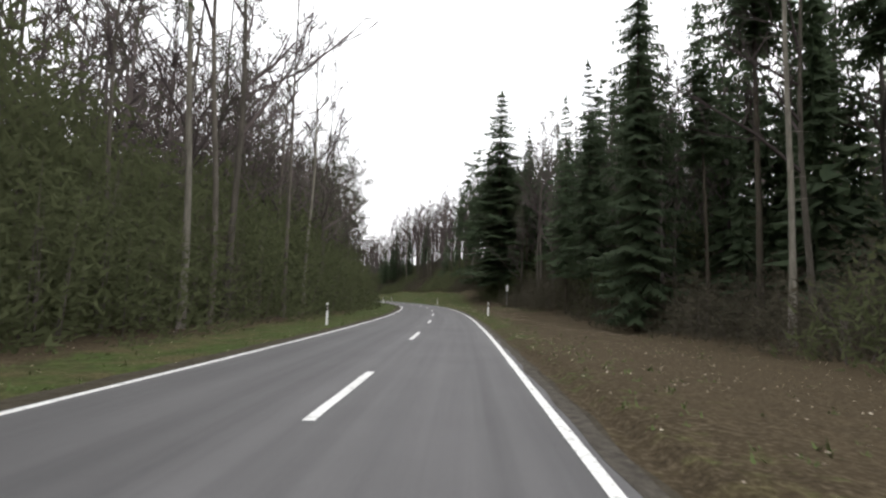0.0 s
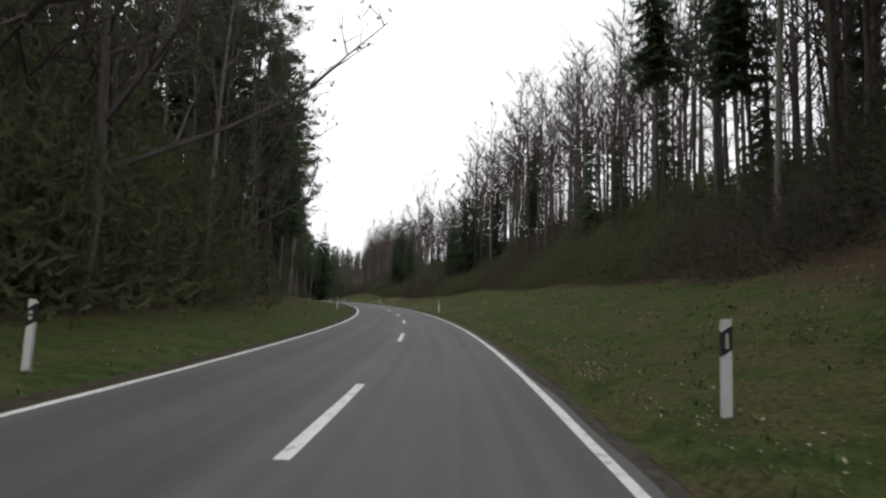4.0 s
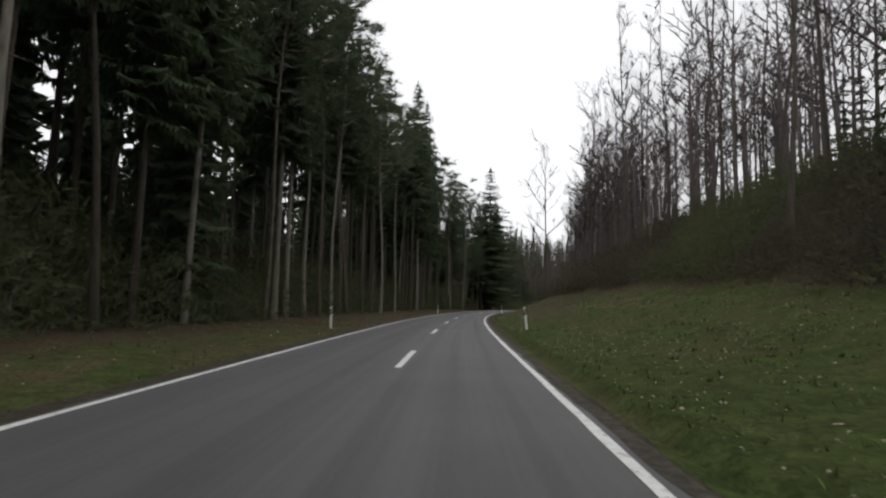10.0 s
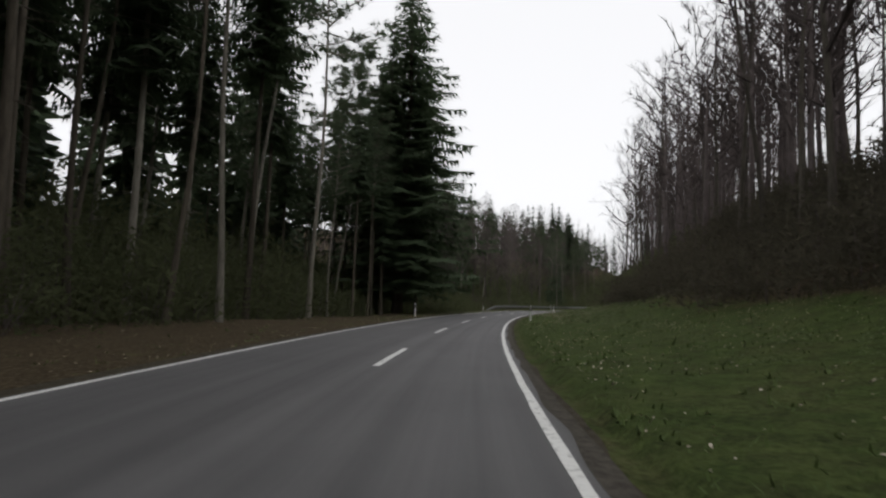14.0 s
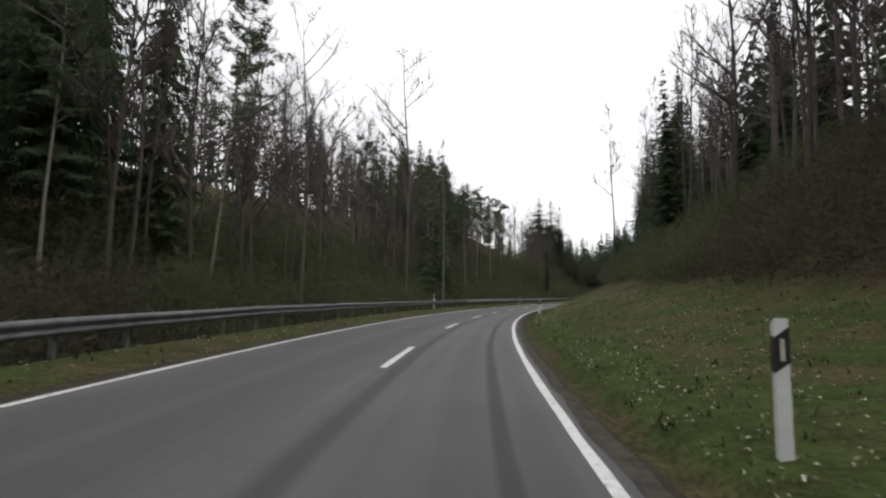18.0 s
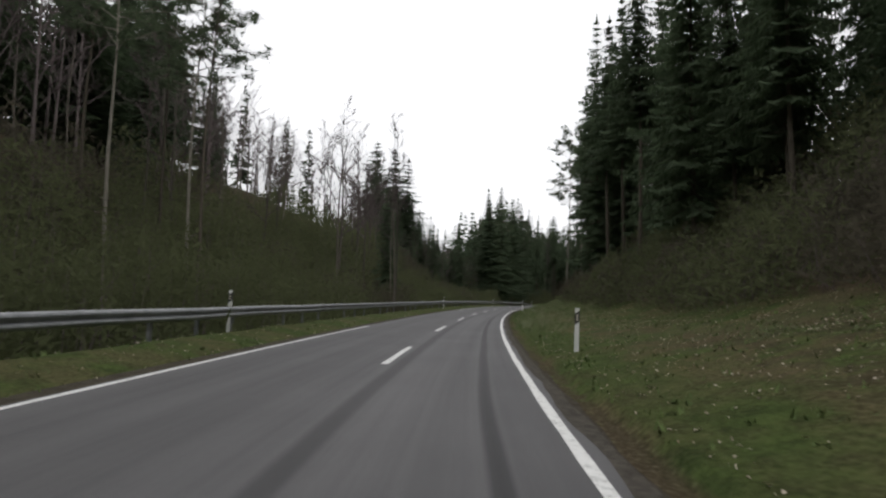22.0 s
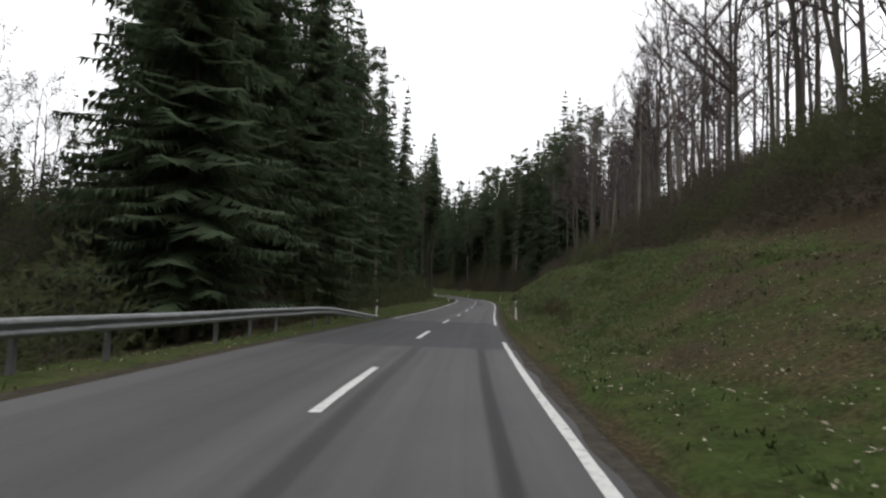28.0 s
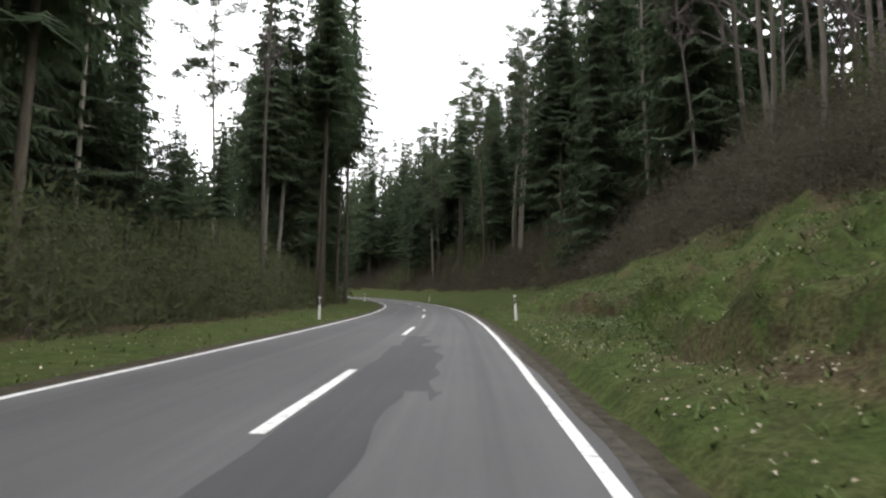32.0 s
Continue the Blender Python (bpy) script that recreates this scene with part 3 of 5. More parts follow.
# ---- trees ----
class Form:
    """Collects vertices and faces of one mesh."""

    def __init__(self):
        self.v, self.f = [], []

    def tube(self, pts, rads, sides=5, tip=False):
        base = len(self.v)
        n = len(pts)
        for i, (p, r) in enumerate(zip(pts, rads)):
            d = (pts[min(i + 1, n - 1)] - pts[max(i - 1, 0)]).normalized()
            a = d.orthogonal().normalized()
            b = d.cross(a)
            for k in range(sides):
                t = 2 * math.pi * k / sides
                self.v.append(p + (a * math.cos(t) + b * math.sin(t)) * r)
        for i in range(n - 1):
            for k in range(sides):
                a, b = base + i * sides + k, base + i * sides + (k + 1) % sides
                self.f.append((a, b, b + sides, a + sides))

    def spike(self, p, q, r, sides=3):
        base = len(self.v)
        d = (q - p).normalized()
        a = d.orthogonal().normalized()
        b = d.cross(a)
        for k in range(sides):
            t = 2 * math.pi * k / sides
            self.v.append(p + (a * math.cos(t) + b * math.sin(t)) * r)
        self.v.append(q)
        for k in range(sides):
            self.f.append((base + k, base + (k + 1) % sides, base + sides))

    def blade(self, p, q, r):
        """The finest twigs: one slim triangle each."""
        w = (q - p).cross(Vector((math.sin(p.x * 91 + q.z * 57), math.cos(p.y * 83 - q.x * 41), 0.37))).normalized() * r * 1.3
        self.tri(p - w, p + w, q)

    def tri(self, a, b, c):
        base = len(self.v)
        self.v += [a, b, c]
        self.f.append((base, base + 1, base + 2))

    def quad(self, a, b, c, d):
        base = len(self.v)
        self.v += [a, b, c, d]
        self.f.append((base, base + 1, base + 2, base + 3))

    def add(self, other, m):
        base = len(self.v)
        self.v += [m @ p for p in other.v]
        self.f += [tuple(base + i for i in f) for f in other.f]


def bent_trunk(rng, h, r, lean=0.02, top=0.1, sides=8, rings=9, kink=0.12):
    drift = Vector((rng.uniform(-lean, lean), rng.uniform(-lean, lean), 0)) * h
    form, pts, rads = Form(), [], []
    ox, oy = rng.uniform(0, 9), rng.uniform(0, 9)
    for i in range(rings):
        f = i / (rings - 1)
        w = kink * math.sin(f * 3.1)
        pts.append(Vector((drift.x * f * f + w * math.sin(ox + f * 5), drift.y * f * f + w * math.cos(oy + f * 5), -0.4 + (h + 0.4) * f)))
        rads.append(r * ((1 - f) ** 0.85 * (1 - top) + top) * (1 + 0.35 * max(0, 1 - f * 14)))
    form.tube(pts, rads, sides)

    def at(f):
        i = min(max(f, 0), 0.999) * (rings - 1)
        j = int(i)
        return pts[j].lerp(pts[j + 1], i - j)
    return form, at


def polar(az, el):
    return Vector((math.cos(az) * math.cos(el), math.sin(az) * math.cos(el), math.sin(el)))


def needled_bough(rng, crown, trunk, p, d, side, L, grain):
    """A bent stem with slim needled twigs to both sides and curtains hanging below."""
    down = Vector((0, 0, -1))
    lift, bend = rng.uniform(0.0, 0.13), rng.uniform(-0.12, 0.12)

    def at(t):
        return p + d * (L * t) + side * (L * bend * t * t) + Vector((0, 0, L * (lift * t * t - 0.12 * math.sin(t * 2.2))))
    trunk.spike(p, at(0.8), 0.018 + L * 0.004)
    n = max(4, int(L / grain))
    base = grain * 0.46
    for k in range(n):
        t = 0.08 + 0.92 * (k + rng.uniform(-0.3, 0.3)) / n
        c = at(t)
        w = (0.8 * (1 - t) + 0.25) * rng.uniform(0.5, 1.2) * min(1.3, L / 2.6 + 0.3)
        for sgn in (-1, 1):
            e = c + side * (sgn * w) + d * (0.6 * w) + down * (w * rng.uniform(0.2, 0.75))
            q = d * base + down * 0.04
            crown.tri(c - q, c + q, e)
        if rng.random() < 0.8:
            e = c + down * rng.uniform(0.2, 0.75) * min(1, L / 2) + d * rng.uniform(0, 0.2) + side * rng.uniform(-0.2, 0.2)
            crown.tri(c - d * base, c + d * base, e)


def spruce(rng, h, low=0.08, width=0.17, whorls=34, per=8, sparse=0.0, grain=0.26):
    """Tall conifer with drooping tiers of needled boughs from the height low*h up."""
    trunk, at = bent_trunk(rng, h, h * 0.0056 + 0.02, 0.012, 0.04)
    crown = Form()
    for w in range(whorls):
        f = low + (1 - low) * (w + rng.uniform(-0.25, 0.25)) / whorls
        f = min(max(f, low * 0.8), 0.985)
        g = (f - low) / (1 - low)
        reach = h * width * ((1 - g) ** 0.85 * 0.96 + 0.04) * min(1, 0.75 + g * 2.2)
        turn = rng.uniform(0, 6.283)
        count = max(4, int(per * (1 - g * 0.4)))
        for b in range(count):
            if rng.random() < sparse:
                continue
            L = reach * rng.uniform(0.68, 1.12)
            droop = rng.uniform(-0.42, -0.12) if g < 0.75 else rng.uniform(-0.1, 0.5)
            d = polar(turn + 6.283 * b / count + rng.uniform(-0.3, 0.3), droop)
            needled_bough(rng, crown, trunk, at(f), d, d.cross(Vector((0, 0, 1))).normalized(), L, grain)
    for k in range(5):
        crown.tri(at(0.97), at(0.97) + polar(rng.uniform(0, 6.28), 0.5) * 0.22, at(0.999) + Vector((0, 0, 0.4)))
    if low > 0.25:
        for k in range(26):
            f = rng.uniform(0.12, low)
            p = at(f)
            trunk.spike(p, p + polar(rng.uniform(0, 6.28), rng.uniform(-0.5, 0.1)) * rng.uniform(0.6, 1.9), 0.022)
    return trunk, crown


def pine(rng, h, low=0.55, wide=0.13):
    """Bare-stemmed conifer whose crown of needle clumps sits in its upper part."""
    trunk, at = bent_trunk(rng, h, h * 0.0048 + 0.02, 0.035, 0.08, kink=0.25)
    crown = Form()
    for b in range(34):
        f = low + (1 - low) * (b / 33) ** 0.9 * 0.97
        g = (f - low) / (1 - low)
        L = h * wide * (0.55 + 0.6 * math.sin(math.pi * min(1, 0.25 + g * 0.75))) * rng.uniform(0.5, 1.1)
        d = polar(rng.uniform(0, 6.283), rng.uniform(0.0, 0.6))
        p = at(f)
        trunk.spike(p, p + d * L, 0.05 * (1.2 - g) + 0.015)
        for k in range(rng.randint(5, 8)):
            c = p + d * L * rng.uniform(0.4, 1.05) + Vector((rng.gauss(0, 0.3), rng.gauss(0, 0.3), rng.gauss(0.1, 0.25)))
            trunk.blade(p + d * L * 0.4, c, 0.02)
            for q in range(20):
                o = c + Vector((rng.gauss(0, 0.17), rng.gauss(0, 0.17), rng.gauss(0, 0.1)))
                a = polar(rng.uniform(0, 6.28), rng.uniform(-0.4, 1.0))
                bb = a.cross(polar(rng.uniform(0, 6.28), rng.uniform(-0.5, 0.5))).normalized() * rng.uniform(0.03, 0.065)
                crown.tri(o - bb, o + bb, o + a * rng.uniform(0.22, 0.5))
    for k in range(16):
        f = rng.uniform(0.2, low)
        p = at(f)
        trunk.spike(p, p + polar(rng.uniform(0, 6.28), rng.uniform(-0.3, 0.3)) * rng.uniform(0.4, 1.6), 0.025)
    return trunk, crown


def bare_tree(rng, h, low=0.32, spread=0.2, limbs=15, upright=0.75, buds=0, stem=1.0):
    """Leafless broad-leaved tree: a trunk, ascending limbs, branches and fine twigs; a few opening buds."""
    trunk, at = bent_trunk(rng, h * 0.93, (h * 0.0062 + 0.02) * stem, 0.03, 0.06, kink=0.22)
    twigs, leaf = Form(), Form()

    def grow(p, d, L, r, depth):
        mid = p + d * L * 0.5 + Vector((rng.gauss(0, 0.04), rng.gauss(0, 0.04), rng.gauss(0.03, 0.03))) * L
        d2 = (d + Vector((rng.gauss(0, 0.12), rng.gauss(0, 0.12), 0.22))).normalized()
        end = mid + d2 * L * 0.5
        if depth == 0:
            twigs.tube([p, mid, end], [r, r * 0.7, r * 0.3], 4)
        else:
            twigs.tube([p, mid, end], [r, r * 0.75, r * 0.35], 3)
        kids = (6, 5, 0)[depth]
        for k in range(kids):
            f = rng.uniform(0.25, 1.0)
            q = p.lerp(mid, f * 2) if f < 0.5 else mid.lerp(end, f * 2 - 1)
            turn = Vector((rng.gauss(0, 1), rng.gauss(0, 1), rng.gauss(0.35, 0.6))).normalized()
            dd = (d2 * 0.75 + turn * 0.75).normalized()
            if depth == 0:
                grow(q, dd, L * rng.uniform(0.3, 0.55), max(r * 0.45, 0.016), 1)
            else:
                e = q + dd * L * rng.uniform(0.35, 0.75)
                twigs.blade(q, e, max(r * 0.5, 0.012))
                for z in range(1):
                    m = q.lerp(e, rng.uniform(0.3, 0.8))
                    twigs.blade(m, m + (dd + Vector((rng.gauss(0, 0.7), rng.gauss(0, 0.7), rng.gauss(0.2, 0.5)))).normalized() * L * rng.uniform(0.2, 0.4), 0.01)
                for z in range(buds):
                    c = q.lerp(e, rng.uniform(0.2, 1.1)) + Vector((rng.gauss(0, 0.12), rng.gauss(0, 0.12), rng.gauss(0, 0.12)))
                    a, b = polar(rng.uniform(0, 6.28), rng.uniform(-1, 1)), polar(rng.uniform(0, 6.28), rng.uniform(-1, 1))
                    leaf.tri(c, c + a * 0.15, c + b * 0.15)

    for k in range(limbs):
        f = low + (0.99 - low) * (k + rng.uniform(0, 0.8)) / limbs
        g = (f - low) / (1 - low)
        L = h * spread * (1.15 - 0.72 * g) * rng.uniform(0.7, 1.2)
        grow(at(f), polar(rng.uniform(0, 6.283), upright * rng.uniform(0.6, 1.25)), L, (h * 0.0028 + 0.012) * (1.25 - g) * stem, 0)
    return trunk, twigs, leaf


def tree_thing(name, parts, label, category, group):
    """parts: (part name, form, material). The thing is an empty at the foot of the tree."""
    root = new(name)
    root.empty_display_size = 0.3
    for pname, form, mat in parts:
        if form.f:
            child(pname, mesh_of(pname, form.v, form.f, mat, pname == "trunk"), root)
    return tagged(root, label, category, group)


rng = random.Random(11)
STOCK = {}
STOCK_FORMS = {}


def stock(kind, count, make, name, labels, category, group, names, mats):
    STOCK[kind] = []
    STOCK_FORMS[kind] = []
    for i in range(count):
        forms = make(i)
        root = tree_thing(name, list(zip(names, forms, mats(i))), labels[i % len(labels)], category, group)
        STOCK[kind].append([root, False])
        STOCK_FORMS[kind].append(forms)


CONIFER = ("trunk", "crown")
stock("spruce", 5, lambda i: spruce(rng, 28 + i, 0.06 + 0.05 * i, 0.15 + 0.01 * (i % 3), 36, 8, 0.04), "spruce",
      ["tall dark green spruce with drooping boughs"], "conifer tree", "spruces along the road", CONIFER, lambda i: (BARK_PINE, NEEDLE))
stock("near_spruce", 3, lambda i: spruce(rng, 30 + i, 0.07 + 0.04 * i, 0.14 + 0.012 * (i % 3), 36, 9, 0, 0.17), "spruce",
      ["tall dark green spruce with drooping boughs"], "conifer tree", "spruces along the road", CONIFER, lambda i: (BARK_PINE, NEEDLE))
stock("forest_spruce", 5, lambda i: spruce(rng, 29 + i, 0.34 + 0.05 * i, 0.125, 26, 8, 0.06), "forest_spruce",
      ["tall conifer with a bare lower trunk and dark crown"], "conifer tree", "conifers at the forest edge", CONIFER, lambda i: (BARK_PALE if i == 1 else BARK_PINE, NEEDLE))
stock("pine", 5, lambda i: pine(rng, 25 + i, 0.5 + 0.04 * i), "pine",
      ["slender pine with a high ragged crown"], "conifer tree", "pines at the forest edge", CONIFER, lambda i: (BARK_PALE if i % 2 else BARK_PINE, PINE_NEEDLE))
stock("young_spruce", 3, lambda i: spruce(rng, 10 + 2 * i, 0.03, 0.21, 18, 8), "young_spruce",
      ["young bushy spruce on the slope"], "conifer tree", "young spruces", CONIFER, lambda i: (BARK_PINE, NEEDLE))
BROAD = ("trunk", "crown", "foliage")
stock("bare", 6, lambda i: bare_tree(rng, 21 + 1.2 * i, 0.3 + 0.04 * (i % 3), 0.2, 12, 0.8), "bare_tree",
      ["tall leafless tree with ascending grey branches"], "broadleaf tree", "leafless trees on the slopes", BROAD, lambda i: (BARK_GREY, TWIG, BUD))
stock("budding", 4, lambda i: bare_tree(rng, 21 + 1.5 * i, 0.18, 0.22, 13, 0.75, 3), "budding_tree",
      ["tall tree with bare twigs and first olive-green buds"], "broadleaf tree", "budding trees at the forest edge", BROAD, lambda i: (BARK_GREY, TWIG, BUD))
stock("slender", 5, lambda i: bare_tree(rng, 18 + 1.5 * i, 0.5, 0.1, 11, 1.0, 0, 0.75), "slender_tree",
      ["slender leafless pole-like tree with short upright twigs"], "broadleaf tree", "slender leafless trees", BROAD, lambda i: (BARK_PALE if i == 2 else BARK_GREY, TWIG, BUD))


def plant(kind, s, u, size=None, height=None, lean=0.0, variant=None, label=""):
    """Sets a tree of that kind; returns it."""
    entry = STOCK[kind][rng.randrange(len(STOCK[kind])) if variant is None else variant]
    root = entry[0]
    k = size or rng.uniform(0.82, 1.12)
    if height:
        top = max(v.co.z for c in root.children for v in c.data.vertices) if "tall" not in root else root["tall"]
        root["tall"] = top
        k = height / top
    m = Matrix.Translation(on_ground(s, u, 0.1)) @ Matrix.Rotation(rng.uniform(0, 6.283), 4, "Z") @ Matrix.Rotation(lean, 4, "X")
    if entry[1]:
        ob = copy_thing(root, Matrix.Identity(4))
    else:
        ob, entry[1] = root, True
    ob.matrix_basis = m @ Matrix.Diagonal((k, k, k * rng.uniform(0.95, 1.05) if not height else k, 1))
    if label:
        tagged(ob, label)
    return ob


TAKEN = []


def clearing(s, u):
    """Lower growth in two open places of the wood beyond the opposite lane."""
    if 595 < s < 700 and u < -16 and (1.5 - u) / (s - 585) > 0.6:
        return 0.45
    if u < -6 and s > 676 and (0.31 < (1.7 - u) / (s - 640) < 0.41 or 0.27 < (1.7 - u) / (s - 648) < 0.39 or 0.34 < (1.6 - u) / (s - 657) < 0.47):
        return 0.42
    return 1.0


def free(s, u, gap):
    for a, b in TAKEN:
        if (a - s) ** 2 + (b - u) ** 2 < gap * gap:
            return False
    TAKEN.append((s, u))
    return True


# trees that stand out, one by one: kind, s, u, height
for kind, s, u, height in (
        ("near_spruce", 37, 13.5, 30), ("forest_spruce", 30, 17.5, 31), ("pine", 24, 15.5, 29), ("forest_spruce", 45, 17, 28), ("spruce", 95, 20, 27),
        ("spruce", 366, -14, 30), ("spruce", 229, -18.8, 31), ("forest_spruce", 251, -10.2, 30), ("near_spruce", 243, -12, 27),
        ("bare", 181, 9.5, 19), ("bare", 193, 11.4, 25), ("slender", 186, 12.5, 22), ("young_spruce", 181, 16.6, 12), ("young_spruce", 176, 19, 12), ("spruce", 166, 17, 17), ("spruce", 160, 20, 18),
        ("spruce", 170, 13.5, 16), ("spruce", 174, 16, 18), ("spruce", 178, 14, 15), ("spruce", 222, 13.2, 17), ("spruce", 226, 15.5, 18), ("spruce", 219, 16, 16), ("forest_spruce", 303, -9.5, 36), ("forest_spruce", 309, -10, 36), ("forest_spruce", 296, -9, 34), ("forest_spruce", 313, -11, 35), ("slender", 237.5, 13, 21), ("bare", 285, 9.4, 21.5), ("bare", 276, 13.5, 22), ("bare", 319, 21.3, 25), ("slender", 464, 10.3, 24),
        ("slender", 447, -7.4, 19), ("slender", 517, -7.2, 18.5), ("slender", 520, -7.8, 18), ("slender", 523, -9, 12),
        ("spruce", 484, -46, 20), 
        ("near_spruce", 531, -11.8, 18), 
        ("near_spruce", 535, 12.2, 33), ("forest_spruce", 529, 12.6, 30), ("near_spruce", 541, 14.5, 31), ("forest_spruce", 548, 12.4, 31), ("forest_spruce", 554, 12, 30), ("spruce", 558, 15.5, 31), ("forest_spruce", 552, 15, 32), ("spruce", 566, 15, 30), ("spruce", 577, 16, 28), ("pine", 571, 8.6, 31), ("pine", 575, 11, 29), ("pine", 566, 12, 29), ("forest_spruce", 522, 13.2, 28), ("forest_spruce", 512, 12.8, 27), ("spruce", 503, 14, 27), ("spruce", 648, -16, 31), ("spruce", 655, -18, 31), ("near_spruce", 643, -12, 32), ("forest_spruce", 650, -11, 31), ("near_spruce", 657, -12.5, 31), ("forest_spruce", 663, -10.5, 31), ("spruce", 640, -19, 31), ("spruce", 624, -15, 31),
        ("near_spruce", 630, -11.5, 31), ("near_spruce", 637, -15, 32), ("forest_spruce", 632, -20, 31), ("forest_spruce", 645, -12, 31), ("forest_spruce", 652, -17, 32),
        ("spruce", 665, -12.5, 31), ("spruce", 684, -19.5, 30), ("spruce", 697, -26, 30), ("spruce", 672, -15, 31), ("spruce", 678, -18, 32), ("slender", 692, -9.8, 27), ("pine", 699, -15.5, 29), ("near_spruce", 696, -20.5, 30), ("forest_spruce", 722, -7.4, 38), ("forest_spruce", 727, -8.5, 37), ("spruce", 731, -10, 34), ("forest_spruce", 716, -10, 36), ("spruce", 724, -12, 26), ("spruce", 740, -9, 28),
        ("pine", 495, -12.5, 21), ("pine", 498, -15, 22), ("pine", 493, -16, 21), ("pine", 500, -18, 22), ("pine", 496, -20, 21), ("spruce", 388, -15, 26), ("spruce", 391, -18, 27), ("spruce", 395, -17, 27), ("spruce", 398, -21, 28), ("spruce", 402, -19, 27), ("spruce", 393, -23, 27), ("spruce", 386, -19, 26), ("forest_spruce", 705, -8.4, 36), ("forest_spruce", 711, -9, 37), ("spruce", 418, -23.5, 30), ("spruce", 421, -21, 28), ("spruce", 414, -22, 30), ("spruce", 411, -19, 27), ("spruce", 416, -27, 30), ("spruce", 407, -22, 28), ("bare", 435, -7.8, 25), ("young_spruce", 455, -9.5, 14), ("young_spruce", 458, -11.5, 15), ("young_spruce", 452, -11, 14), ("spruce", 473, -40, 22), ("budding", 612, -20, 14), ("budding", 616, -23, 15), ("budding", 609, -19, 14), ("bare", 620, -26, 15), ("budding", 606, -17, 12), ("budding", 576, -19, 12.5), ("budding", 584, -21.5, 14.5), ("budding", 592, -22.5, 16), ("budding", 600, -24, 17.5), ("bare", 586, -18.5, 15), ("budding", 595, -19, 15), ("budding", 614, -18, 14), ("budding", 619, -21.5, 15), ("bare", 411, -11.5, 21), ("bare", 416, -8.4, 18), ("bare", 421, -14, 21), ("bare", 408, -13, 20), ("pine", 407, -15, 18), ("bare", 414, -17, 22),
        ("bare", 521, -14, 21), ("bare", 527, -16, 23), ("bare", 533, -15, 22), ("bare", 538, -18, 22), ("bare", 441, -15, 20), ("bare", 436, -19, 22),
        ("budding", 106, -9.3, 27), ("budding", 118, -14, 30), ("budding", 112, -12, 28), ("budding", 98, -11, 27),
        ("slender", 20, -8.3, 25), ("slender", 24, -9, 26), ("bare", 27, -9.5, 27), ("slender", 33, -8.5, 24), ("slender", 40, -9, 22), ("bare", 48, -9.3, 24),
        ("pine", 133, -13, 27), ("pine", 139, -15, 27), ("forest_spruce", 150, -13, 28), ("pine", 285.5, -8.8, 27), ("pine", 233, -14.6, 27),
        ("pine", 292.4, -9.4, 28), ("pine", 275.6, -8.3, 27), ("pine", 298, -11, 28), ("pine", 262, -9.6, 28), ("pine", 272, -9.4, 27), ("pine", 279, -10.2, 27), ("forest_spruce", 300, -10.5, 29)):
    plant(kind, s, u, height=height)
    TAKEN.append((s, u))

# broad spruces: s, u, height, breadth
for s, u, height, breadth in (
        (88.5, 13.4, 34, 2.1), (363, -10.2, 38, 2.1), (369, -12.5, 30, 1.4), (595, -33.7, 37, 2.1), (591, -29, 32, 2.1), (588, -36, 33, 2.1), (578, -27.5, 21, 2.1), (583, -32, 25, 2.1), (573, -24, 16, 1.4), (599, -31, 27, 2.1), (601, -38, 28, 2.1), (604, -33, 27, 2.1), (608, -36, 28, 2.1), (612, -40, 29, 1.6), (606, -41, 29, 1.6),
        (607, -29, 24, 1.6), (611, -33, 26, 1.6), (615, -44, 30, 1.6), (597, -42, 28, 1.6), (628, -14, 31, 1.4), (609, -10.2, 29, 1.35), (618, -12.2, 33, 1.35), (613, -14.2, 32, 1.4), (617, -16, 31, 1.4), (626, -10.8, 31, 1.3), (622, -13.5, 33, 1.35),
        (518, -40.8, 26, 2.1), (523, -36.7, 24, 2.1), (514, -37, 22, 2.1), (510, -42, 24, 2.1), (526, -43, 25, 2.1), (505, -38, 20, 2.0), (690, -22, 31, 1.6), (581, -19.5, 12.5, 2.0), (588, -20.8, 15, 2.0), (597, -22, 16.5, 2.1), (603, -21, 17.5, 1.6), (606, -26, 19, 2.0), (592, -25, 16.5, 2.2), (600, -18.5, 16, 2.2), (595, -19, 15, 2.2), (531, -41, 23, 2.1)):
    ob = plant("near_spruce", s, u, height=height)
    ob.matrix_basis = ob.matrix_basis @ Matrix.Diagonal((breadth, breadth, 1, 1))
    TAKEN.append((s, u))

